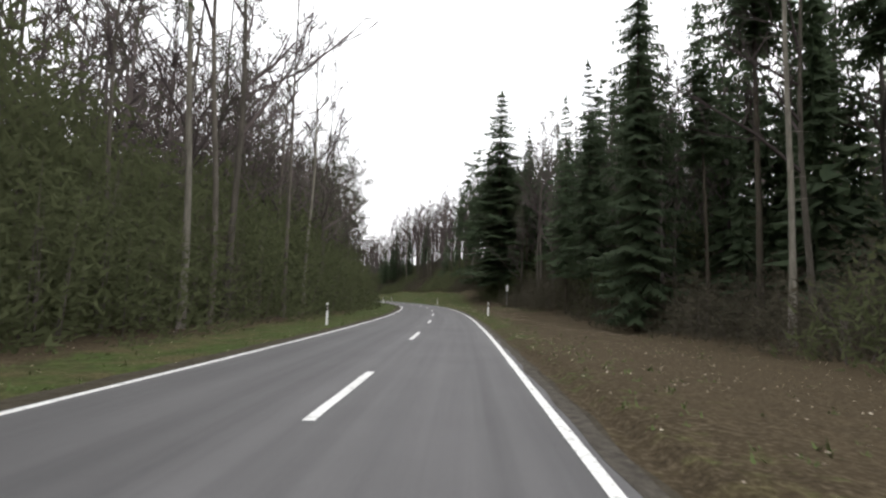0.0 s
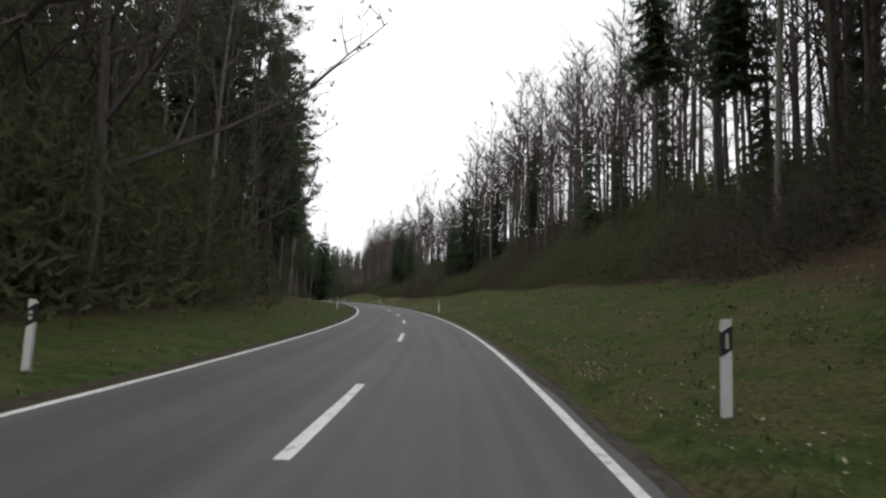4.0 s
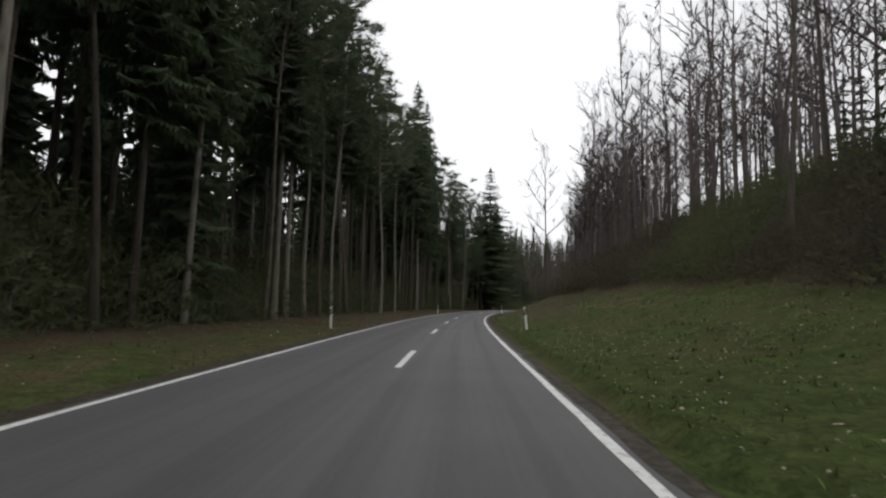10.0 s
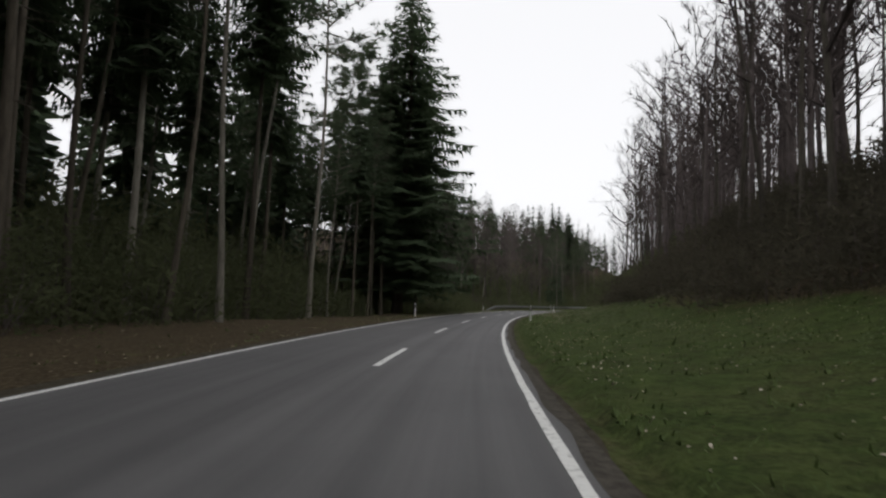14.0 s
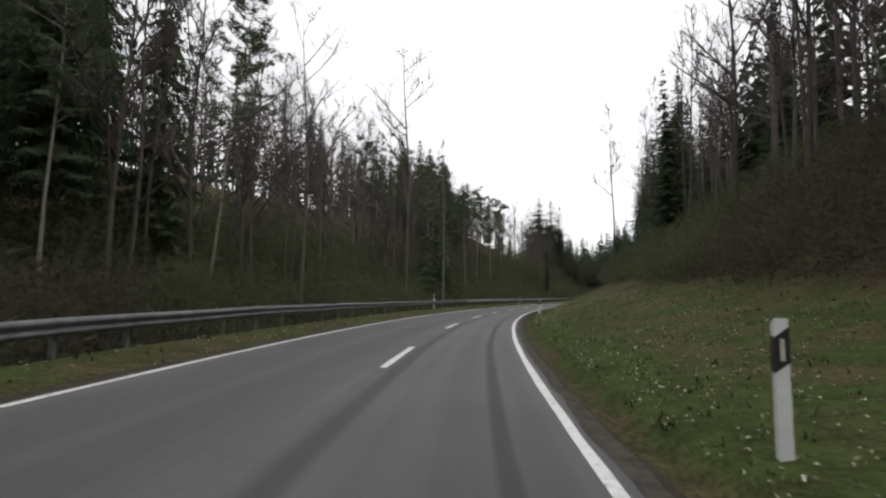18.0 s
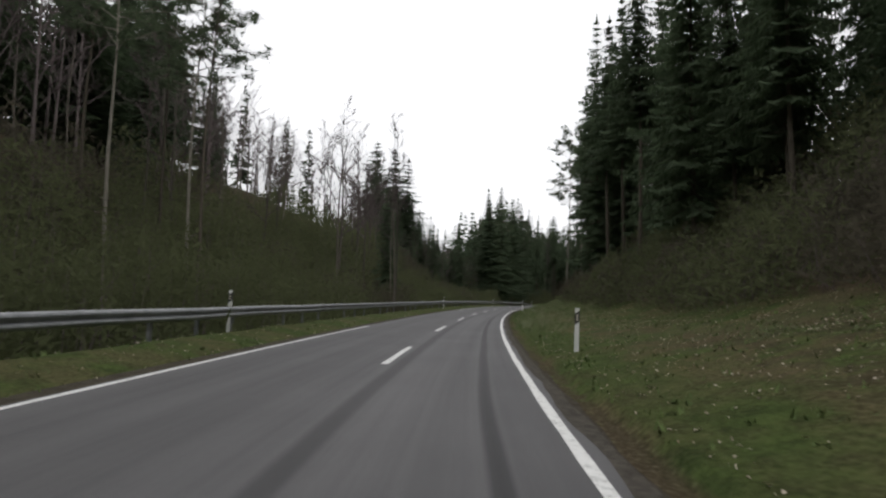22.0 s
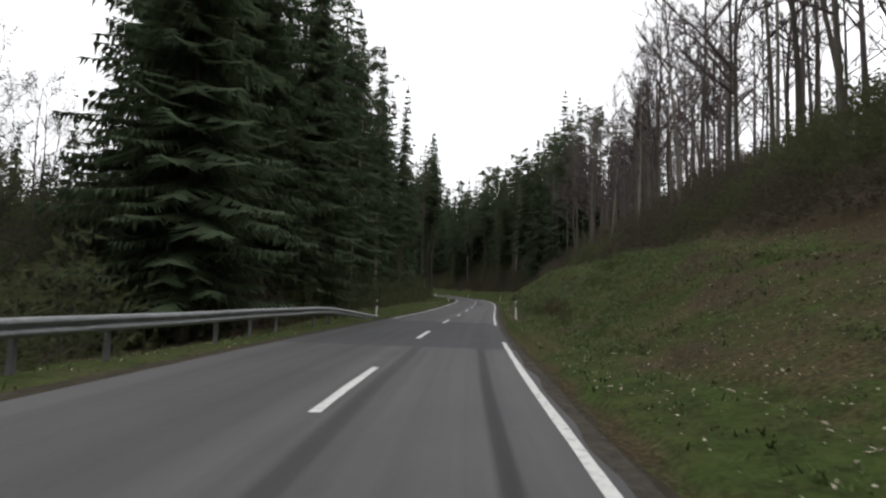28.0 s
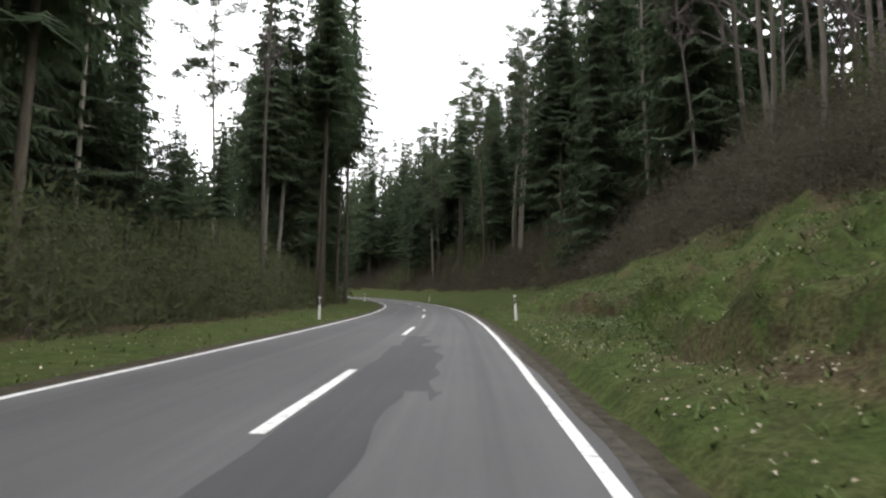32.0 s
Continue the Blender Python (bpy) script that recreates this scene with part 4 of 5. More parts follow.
# forest edges: stretch, band of distances, kinds, heights, how many, gap
EDGES = (
    (-35, 128, -9.5, -20, ("budding", "budding", "budding", "slender"), (19, 27), 52, 2.6),
    (122, 225, -11.5, -22, ("forest_spruce", "pine", "bare", "pine"), (24, 31), 58, 2.5),
    (222, 372, -9.6, -20, ("forest_spruce", "pine", "pine", "forest_spruce", "pine"), (25, 32), 122, 2.3),
    (372, 480, -12, -32, ("bare", "budding", "bare", "slender", "pine"), (17, 24), 74, 2.8),
    (470, 582, -20, -42, ("bare", "bare", "spruce", "slender"), (14, 20), 50, 3.0),
    (560, 606, -20, -40, ("budding", "bare"), (9, 14), 12, 3.4),
    (610, 760, -11, -26, ("spruce", "forest_spruce", "forest_spruce", "pine"), (26, 33), 60, 2.7),
    (5, 85, 13.5, 26, ("spruce", "forest_spruce", "bare", "budding"), (18, 28), 32, 3.0),
    (55, 125, 14, 30, ("bare", "pine", "slender", "forest_spruce"), (18, 27), 52, 2.4),
    (108, 190, 15.5, 27, ("slender", "bare", "slender", "bare", "young_spruce"), (20, 27), 54, 2.2),
    (190, 265, 15.5, 27, ("slender", "bare", "slender", "bare", "young_spruce"), (15, 22), 40, 2.2),
    (262, 420, 14, 27, ("bare", "slender", "slender"), (17, 24), 90, 2.1),
    (395, 480, 14, 28, ("bare", "slender", "slender", "spruce"), (14, 20), 60, 2.2),
    (478, 545, 14.5, 34, ("spruce", "forest_spruce", "spruce", "bare"), (20, 28), 40, 2.8),
    (540, 600, 13.5, 28, ("pine", "slender", "pine", "bare"), (19, 27), 52, 2.3),
    (590, 690, 15, 28, ("slender", "bare", "slender"), (18, 25), 90, 2.0),
    (684, 800, 12.5, 34, ("spruce", "pine", "forest_spruce", "spruce"), (28, 35), 76, 2.6),
)
for a, b, u0, u1, kinds, (h0, h1), count, gap in EDGES:
    made = tries = 0
    while made < count and tries < count * 12:
        tries += 1
        s, u = rng.uniform(a, b), u0 + (u1 - u0) * rng.random() ** 1.4
        if free(s, u, gap):
            kind = rng.choice(kinds)
            hh = rng.uniform(h0, h1) * (0.5 if kind == "young_spruce" else 1)
            if 342 < s < 359 and -22 < u < 0:
                hh *= 0.62
            hh *= clearing(s, u)
            plant(kind, s, u, height=hh, lean=rng.uniform(-0.09, 0.09) if kind in ("pine", "slender") else rng.uniform(-0.03, 0.03))
            made += 1
for entries in STOCK.values():
    for root, used in entries:
        if not used:
            for c in list(root.children):
                bpy.data.objects.remove(c)
            bpy.data.objects.remove(root)


# ---- woods behind the edge, uncounted ----
def low_conifer(r):
    f = Form()
    h = r.uniform(0.9, 1.1)
    f.spike(Vector((0, 0, -0.02)), Vector((0, 0, h)), 0.0085, 4)
    for w in range(25):
        g = 0.12 + 0.88 * (w + r.uniform(-0.3, 0.3)) / 25
        R = 0.125 * (1 - g) ** 0.8 + 0.01
        for b in range(6):
            d = polar(r.uniform(0, 6.283), r.uniform(-0.55, -0.15))
            side = Vector((-d.y, d.x, 0))
            p = Vector((0, 0, g * h))
            L = R * r.uniform(0.6, 1.2)
            e = p + d * L
            f.tri(p, e, p + d * L * 0.6 + side * L * 0.3 - Vector((0, 0, r.uniform(0.008, 0.028))))
            f.tri(p, e, p + d * L * 0.75 - side * L * 0.3 - Vector((0, 0, r.uniform(0.008, 0.028))))
    return f


def low_bare(r):
    f = Form()
    f.spike(Vector((0, 0, -0.02)), Vector((r.uniform(-.03, .03), r.uniform(-.03, .03), 0.97)), 0.0105, 4)
    for k in range(17):
        p = Vector((0, 0, 0.3 + 0.66 * k / 17))
        d = polar(r.uniform(0, 6.28), r.uniform(0.5, 1.1))
        L = 0.24 * (1.15 - p.z * 0.7) * r.uniform(0.7, 1.2)
        e = p + d * L
        f.spike(p, e, 0.0035)
        for j in range(7):
            q = p.lerp(e, r.uniform(0.3, 1))
            t = q + (d + Vector((r.gauss(0, 0.7), r.gauss(0, 0.7), r.gauss(0.3, 0.4)))).normalized() * L * r.uniform(0.25, 0.5)
            f.blade(q, t, 0.0019)
    return f


far_rng = random.Random(5)
LOW_C = [low_conifer(far_rng) for _ in range(4)]
LOW_B = [low_bare(far_rng) for _ in range(4)]


def joined(name, forms, places, mat, label, category):
    """Many copies of a few forms as one mesh of uncounted stuff."""
    vs, fs, base = [], [], 0
    packed = []
    for f in forms:
        tri = [t for p in f.f for t in ((p,) if len(p) == 3 else (p[:3], (p[0], p[2], p[3])))]
        packed.append((np.array([tuple(v) for v in f.v]), np.array(tri)))
    for which, m in places:
        v, t = packed[which]
        a = np.array(m)
        vs.append(v @ a[:3, :3].T + a[:3, 3])
        fs.append(t + base)
        base += len(v)
    v, t = np.concatenate(vs), np.concatenate(fs)
    me = bpy.data.meshes.new(name)
    me.vertices.add(len(v))
    me.vertices.foreach_set("co", v.astype(np.float32).ravel())
    me.loops.add(t.size)
    me.loops.foreach_set("vertex_index", t.astype(np.int32).ravel())
    me.polygons.add(len(t))
    me.polygons.foreach_set("loop_start", np.arange(0, t.size, 3, dtype=np.int32))
    me.update(calc_edges=True)
    me.materials.append(mat)
    return tagged(new(name, me), label, category, kind="stuff")


def scatter(a, b, u0, u1, count, size0, size1, kinds, r, wide=1.0, reach=0.0):
    out = []
    for _ in range(count):
        s, u = r.uniform(a, b), r.uniform(u0, u1)
        h = r.uniform(size0, size1)
        if reach:
            h = min(h, max((abs(u) - 4.6) / reach, 1.2))
        h *= clearing(s, u)
        m = Matrix.Translation(on_ground(s, u, 0.2)) @ Matrix.Rotation(r.uniform(0, 6.283), 4, "Z") @ Matrix.Diagonal((h * wide, h * wide, h, 1))
        out.append((r.randrange(kinds), m))
    return out


woods = []
for a, b, u0, u1, n, h0, h1 in ((120, 375, -21, -34, 250, 18, 29), (120, 375, -34, -65, 130, 22, 30), (622, 910, -23, -45, 250, 22, 31), (600, 910, -45, -90, 90, 22, 30),
                                (15, 115, 18, 34, 80, 14, 22), (10, 115, 34, 70, 36, 14, 22), (395, 560, 20, 34, 60, 14, 20),
                                (704, 910, 18, 40, 190, 23, 31), (710, 910, 40, 85, 110, 18, 27), (760, 910, -9, -25, 60, 24, 32), (790, 910, 12, 22, 50, 20, 28),
                                (470, 590, -40, -110, 80, 15, 22), (-60, 20, 20, 90, 40, 18, 26)):
    woods += scatter(a, b, u0, u1, n, h0, h1, 4, far_rng)
joined("conifer_wood", LOW_C, woods, NEEDLE, "dense dark conifer wood behind the roadside trees", "woodland")
woods = []
for a, b, u0, u1, n, h0, h1 in ((-60, 128, -16, -32, 300, 18, 27), (-60, 128, -32, -70, 100, 18, 27), (370, 600, -24, -50, 170, 12, 20), (370, 600, -50, -110, 120, 14, 20),
                                (100, 190, 18, 30, 110, 16, 23), (190, 270, 18, 30, 80, 13, 19), (130, 235, 34, 60, 60, 14, 20), (262, 420, 18, 30, 170, 14, 20), (288, 372, 14.5, 21, 75, 14, 20), (400, 480, 18, 30, 60, 13, 18), (40, 120, 16, 32, 90, 15, 22), (612, 665, -24, -46, 90, 9, 14),
                                (540, 690, 18, 30, 110, 14, 20), (600, 760, -40, -110, 60, 14, 20), (50, 130, 24, 70, 60, 15, 22)):
    woods += scatter(a, b, u0, u1, n, h0, h1, 4, far_rng)
joined("leafless_wood", LOW_B, woods, TWIG, "dense leafless wood on the slopes behind", "woodland")

# ---- brush and thickets ----
bush_rng = random.Random(8)


def brush_clump(r, h, wide, count):
    """A ragged clump of brush in metres: crooked stems, and fine sprays of twigs and small leaves, higher and lower in places."""
    wood, leaf = Form(), Form()
    seed = r.uniform(0, 99)

    def top(x, y):
        a = noise.noise(Vector((x * 0.9 + seed, y * 0.9, 0.5)))
        b = noise.noise(Vector((x * 2.3, y * 2.3 + seed, 1.5)))
        return max(0.3, h * (0.82 + 0.3 * a + 0.16 * b - 0.34 * (x * x + y * y) / (wide * wide)))

    def spot():
        return max(-1.3 * wide, min(1.3 * wide, r.gauss(0, 0.62 * wide))), max(-1.3 * wide, min(1.3 * wide, r.gauss(0, 0.62 * wide)))
    for k in range(9):
        x, y = spot()
        p, e = Vector((x * 0.7, y * 0.7, -0.2)), Vector((x + r.gauss(0, 0.2), y + r.gauss(0, 0.2), top(x, y) * r.uniform(0.95, 1.22)))
        wood.spike(p, e, 0.006 + 0.003 * h)
        for j in range(2):
            q = p.lerp(e, r.uniform(0.4, 0.95))
            wood.blade(q, q + Vector((r.gauss(0, 0.25), r.gauss(0, 0.25), r.uniform(0.2, 0.6))), 0.008)
    for k in range(count):
        x, y = spot()
        c = Vector((x, y, top(x, y) * r.random() ** 0.7))
        d = Vector((r.gauss(0, 0.55) + 0.25 * x / wide, r.gauss(0, 0.55) + 0.25 * y / wide, r.uniform(-0.25, 1))).normalized()
        w = d.cross(polar(r.uniform(0, 6.28), r.uniform(-0.4, 0.4))).normalized() * r.uniform(0.02, 0.05) * (1 + 0.06 * h)
        leaf.tri(c - w, c + w, c + d * r.uniform(0.14, 0.42) * (1 + 0.05 * h))
    return wood, leaf


CLUMPS = [brush_clump(bush_rng, 1.7, 1.1, 330) for _ in range(3)] + [brush_clump(bush_rng, 3.4, 1.6, 620) for _ in range(4)] + [brush_clump(bush_rng, 6.5, 2.3, 1000) for _ in range(4)]
CLUMP_WOOD, CLUMP_LEAF = [u[0] for u in CLUMPS], [u[1] for u in CLUMPS]
CLUMP_HIGH = (1.7,) * 3 + (3.4,) * 4 + (6.5,) * 4
olive, brown = [], []
# stretch, band of distances, spacing, heights at the near and the far side of the band, share of green
THICKETS = (
    (-40, 122, -8.8, -17, 2.5, 6.5, 12, .9), (20, 128, -13, -20, 3.0, 12, 15, .9), (128, 225, -13.2, -15, 2.4, 3, 4.6, .8), (125, 225, -15.5, -19, 2.9, 4, 6, .7), (225, 356, -11, -13, 2.3, 3.6, 6, .9), (225, 372, -13.8, -19, 2.7, 5, 8, .8), (125, 372, -20, -27, 3.0, 8, 11, .6),
    (376, 596, -7.8, -14, 2.2, 3.6, 5.5, .8), (376, 596, -14, -27, 2.7, 5.5, 7.5, .8), (586, 622, -9.5, -22, 3.0, 4, 6, .7),
    (612, 665, -22, -42, 3.2, 9, 13, .6), (614, 780, -9.6, -16, 2.6, 4, 7, .6), (614, 780, -17, -24, 3.2, 9, 11, .6),
    (-20, 100, 13.5, 24, 2.8, 3.5, 6.5, .3), (60, 108, 11.5, 15, 2.4, 1.8, 3.5, .35), (44, 112, 16, 24, 2.8, 6.5, 10, .6), (36, 110, 24, 32, 3.2, 9, 11, .5),
    (106, 262, 11.2, 22.5, 2.2, 2.6, 3.8, .55), (158, 196, 9.2, 12, 2.0, 2.2, 3.2, .5), (262, 378, 10.6, 22.5, 2.2, 2.6, 3.6, .25),
    (378, 480, 10.4, 22.5, 2.2, 2.8, 4.2, .3), (480, 548, 9.6, 22.5, 2.2, 3.0, 4.5, .3), (548, 600, 11, 22.5, 2.2, 2.2, 3.5, .35),
    (600, 676, 11.8, 22.5, 2.2, 2.0, 4.6, .4), (600, 700, 22, 28, 2.8, 3, 3, .35), (672, 800, 9.4, 13, 2.2, 1.6, 3.2, .3), (676, 800, 12.5, 24, 2.6, 3.2, 5.5, .35))
for a, b, u0, u1, gap, h0, h1, green in THICKETS:
    for i in range(int((b - a) / gap)):
        for j in range(int(abs(u1 - u0) / gap) + 1):
            s = a + (i + bush_rng.uniform(0.1, 0.9)) * gap
            u = u0 + math.copysign((j + bush_rng.uniform(0.0, 0.8)) * gap, u0)
            f = min((abs(u) - abs(u0)) / abs(u1 - u0), 1)
            h = (h0 + (h1 - h0) * f) * bush_rng.uniform(0.72, 1.2) * (1 + 0.3 * noise.noise(Vector((s * 0.07, u * 0.1, 4.2))))
            which = bush_rng.randrange(3) if h < 2.2 else 3 + bush_rng.randrange(4) if h < 4.6 else 7 + bush_rng.randrange(4)
            k = h / CLUMP_HIGH[which]
            m = Matrix.Translation(on_ground(s, u, 0.1)) @ Matrix.Rotation(bush_rng.uniform(0, 6.283), 4, "Z") @ Matrix.Diagonal((k ** 0.5, k ** 0.5, k, 1))
            tone = 0.5 + 0.9 * noise.noise(Vector((s * 0.05, u * 0.06, 8.8))) + bush_rng.uniform(-0.12, 0.12)
            (olive if tone < green else brown).append((which, m))
joined("thicket_stems", CLUMP_WOOD, olive + brown, TWIG, "tangle of thin bare stems at the forest edge", "undergrowth")
joined("olive_thicket", CLUMP_LEAF, olive, OLIVE_BRUSH, "olive-green budding thicket at the forest edge", "undergrowth")
joined("brown_thicket", CLUMP_LEAF, brown, BRUSH, "brown brush on the roadside slope", "undergrowth")


# ---- delineator posts ----
def post_mesh(w, d, z0, z1, slant=0.0, grow=0.0):
    w, d = w / 2 + grow, d / 2 + grow
    out = [(-w, -d), (w, -d), (w * 0.75, d * 0.7), (0, d), (-w * 0.75, d * 0.7)]
    n = len(out)
    v = [Vector((x, y, z0)) for x, y in out] + [Vector((x, y, z1 + slant * (y / d))) for x, y in out]
    f = [tuple(range(n))[::-1], tuple(range(n, 2 * n))] + [(i, (i + 1) % n, n + (i + 1) % n, n + i) for i in range(n)]
    return v, f


def make_post(left):
    root = new("delineator_post")
    child("body", mesh_of("body", *post_mesh(0.105, 0.09, -0.3, 0.99, -0.03), WHITE), root)
    v, f = post_mesh(0.105, 0.09, 0.66, 0.92, 0.0, 0.004)
    v = [p + Vector((0, 0, p.x * 0.7)) for p in v]
    child("band", mesh_of("band", v, f, BLACK), root, "black slanting band")
    spots = ((0.0, 0.79, 0.03, 0.16),) if not left else ((0.0, 0.83, 0.06, 0.06), (0.0, 0.75, 0.06, 0.06))
    for x, z, w, h in spots:
        form = Form()
        n = 4 if not left else 10
        if n == 4:
            ring = [Vector((x + a * w / 2, -0.0495, z + b * h / 2)) for a, b in ((-1, -1), (1, -1), (1, 1), (-1, 1))]
        else:
            ring = [Vector((x + math.cos(6.283 * i / n) * w / 2, -0.0495, z + math.sin(6.283 * i / n) * w / 2)) for i in range(n)]
        back = [p + Vector((0, -0.006, 0)) for p in ring]
        form.v = ring + back
        form.f = [tuple(range(n, 2 * n))] + [(i, (i + 1) % n, n + (i + 1) % n, n + i) for i in range(n)]
        child("reflector", mesh_of("reflector", form.v, form.f, REFLECT), root)
    return tagged(root, "white plastic delineator post with black band", "delineator", "delineator posts along the road")


def set_posts(places, left):
    proto = make_post(left)
    for i, (s, u, tilt) in enumerate(places):
        foot = on_plan(s, u, 0.38) if left and 430 < s < 580 else on_ground(s, u)
        m = Matrix.Translation(foot) @ Matrix.Rotation(heading(s), 4, "Z") @ Matrix.Rotation(radians(tilt), 4, "Y")
        if i:
            copy_thing(proto, m)
        else:
            proto.matrix_basis = m


set_posts(((43.5, 4.3, 1), (95, 4.3, 0), (139.5, 4.1, -2), (192, 4.35, 1), (243.3, 4.3, -6), (293.5, 4.0, 0), (345, 4.1, 0), (391.7, 4.03, -1), (429.5, 3.85, 2), (481.5, 4.2, 1), (527, 3.9, 2), (619.8, 3.95, -2), (680.8, 4.09, -3), (735, 4.2, 0)), False)
set_posts(((26, -4.4, 0), (97, -4.6, 1), (142.6, -5.0, 0), (193.3, -4.35, 2), (244, -4.9, 0), (296, -5.0, 1), (350, -5.0, 0), (388, -5.7, 0), (437.5, -5.85, 0), (485, -5.85, 1), (536, -5.85, 0), (578, -5.7, 0), (622.3, -4.8, 1), (683.4, -4.5, 0), (735, -4.6, 0)), True)


# ---- guard rail ----
def guard_rail():
    root = tagged(new("guard_rail"), "galvanised steel crash barrier on short posts beside the drop", "guard rail")
    prof = ((0.0, 0.43), (0.035, 0.45), (0.08, 0.48), (0.08, 0.53), (0.01, 0.565), (0.01, 0.605), (0.08, 0.64), (0.08, 0.68), (0.055, 0.72), (0.0, 0.745), (-0.03, 0.74))

    def line(s):
        if s > 610:
            f = min((s - 610) / 9, 1)
            return -4.8 + 0.7 * f * f, -0.62 * f ** 1.3
        return float(np.interp(s, (386, 400, 550, 604), (-4.9, -5.6, -5.6, -4.8))), float(np.interp(s, (392, 405, 435, 465, 560, 608), (0, 0.08, 0.1, 0.16, 0.13, 0))) - 0.62 * max(0.0, 1 - (s - 386) / 8) ** 1.2
    s = 386.0
    nth = 0
    while s < 618.5:
        e = min(s + 4.3, 619)
        form = Form()
        n = len(prof)
        for k in range(3):
            q = s + (e + 0.12 - s) * k / 2
            u, dz = line(q)
            for x, z in prof:
                form.v.append(on_plan(q, u + x + (0.004 if nth % 2 else 0), z + dz + 0.01 * math.sin(q * 0.7)))
        for k in range(2):
            for j in range(n - 1):
                a = k * n + j
                form.f.append((a, a + n, a + n + 1, a + 1))
        child("beam", mesh_of("beam", form.v, form.f, RAIL_DULL if s < 450 else STEEL, True), root)
        if s < 611:
            for off in (0.0, 2.15) if nth % 2 == 0 else (0.0,):
                u, dz = line(s + off)
                form = Form()
                for w, d0, d1, z0, z1 in ((0.1, -0.14, -0.06, -1.2, 0.7),):
                    c = [(-w / 2, d0), (w / 2, d0), (w / 2, d1), (-w / 2, d1)]
                    form.v = [on_plan(s + off + a, u + b, z0) for a, b in c] + [on_plan(s + off + a, u + b, z1 + dz) for a, b in c]
                    form.f = [(4, 5, 6, 7)] + [(i, (i + 1) % 4, 4 + (i + 1) % 4, 4 + i) for i in range(4)]
                child("rail_post", mesh_of("rail_post", form.v, form.f, RAIL_DULL), root)
                blk = Form()
                c = [(-0.06, -0.06), (0.06, -0.06), (0.06, 0.006), (-0.06, 0.006)]
                blk.v = [on_plan(s + off + a, u + b, 0.5 + dz) for a, b in c] + [on_plan(s + off + a, u + b, 0.67 + dz) for a, b in c]
                blk.f = [(4, 5, 6, 7), (3, 2, 1, 0)] + [(i, (i + 1) % 4, 4 + (i + 1) % 4, 4 + i) for i in range(4)]
                child("spacer", mesh_of("spacer", blk.v, blk.f, RAIL_DULL), root)
        s += 4.3
        nth += 1


guard_rail()


# ---- small sign on a pole ----
def small_sign():
    root = tagged(new("marker_sign"), "thin grey pole with a small white plate", "sign")
    form = Form()
    form.tube([Vector((0, 0, -0.4)), Vector((0, 0, 3.0))], [0.03, 0.03], 8)
    child("pole", mesh_of("pole", form.v, form.f, STEEL, True), root)
    form = Form()
    c = [(-0.14, 2.3), (0.14, 2.3), (0.14, 3.05), (-0.14, 3.05)]
    form.v = [Vector((x, -0.035, z)) for x, z in c] + [Vector((x, -0.04, z)) for x, z in c]
    form.f = [(4, 5, 6, 7), (3, 2, 1, 0)] + [(i, (i + 1) % 4, 4 + (i + 1) % 4, 4 + i) for i in range(4)]
    child("plate", mesh_of("plate", form.v, form.f, WHITE), root)
    root.matrix_basis = Matrix.Translation(on_ground(73.7, 10.8)) @ Matrix.Rotation(heading(73.7), 4, "Z")


small_sign()


# ---- dead wood ----
def log_mesh(name, length, r0, r1, seed, mat=DEAD_WOOD):
    r = random.Random(seed)
    form = Form()
    pts = [Vector((length * i / 6, r.gauss(0, 0.03) * length * 0.2, r.gauss(0, 0.02))) for i in range(7)]
    form.tube(pts, [r0 + (r1 - r0) * i / 6 for i in range(7)], 8)
    form.f.append(tuple(range(7, -1, -1)))
    form.f.append(tuple(range(len(form.v) - 8, len(form.v))))
    return mesh_of(name, form.v, form.f, mat, True)


for s, u, turn, length, r0, up in ((141, -13.8, 2.6, 1.6, 0.12, 0.25), (142, -13.4, 2.9, 2.2, 0.2, 0.15), (149, -12, 2.9, 2.4, 0.2, 0.15), (636, -8.8, 0.3, 1.6, 0.07, 0.06)):
    ob = tagged(new("fallen_log", log_mesh("fallen_log", length, r0, r0 * 0.7, int(s))), "pale fallen log lying under the trees", "log", "fallen logs")
    ob.matrix_basis = Matrix.Translation(on_ground(s, u) + Vector((0, 0, up - 0.05))) @ Matrix.Rotation(heading(s) + turn, 4, "Z")


def log_between(name, p, q, r, seed):
    """A thin crooked log from p to q."""
    k = random.Random(seed)
    form = Form()
    bend = Vector((k.gauss(0, 0.02), k.gauss(0, 0.02), k.gauss(0, 0.02))) * (q - p).length
    pts = [p.lerp(q, i / 5) + bend * math.sin(math.pi * i / 5) for i in range(6)]
    form.tube(pts, [r * (1 - 0.06 * i) for i in range(6)], 8)
    form.f.append(tuple(range(7, -1, -1)))
    form.f.append(tuple(range(len(form.v) - 8, len(form.v))))
    return mesh_of(name, form.v, form.f, DEAD_WOOD, True)


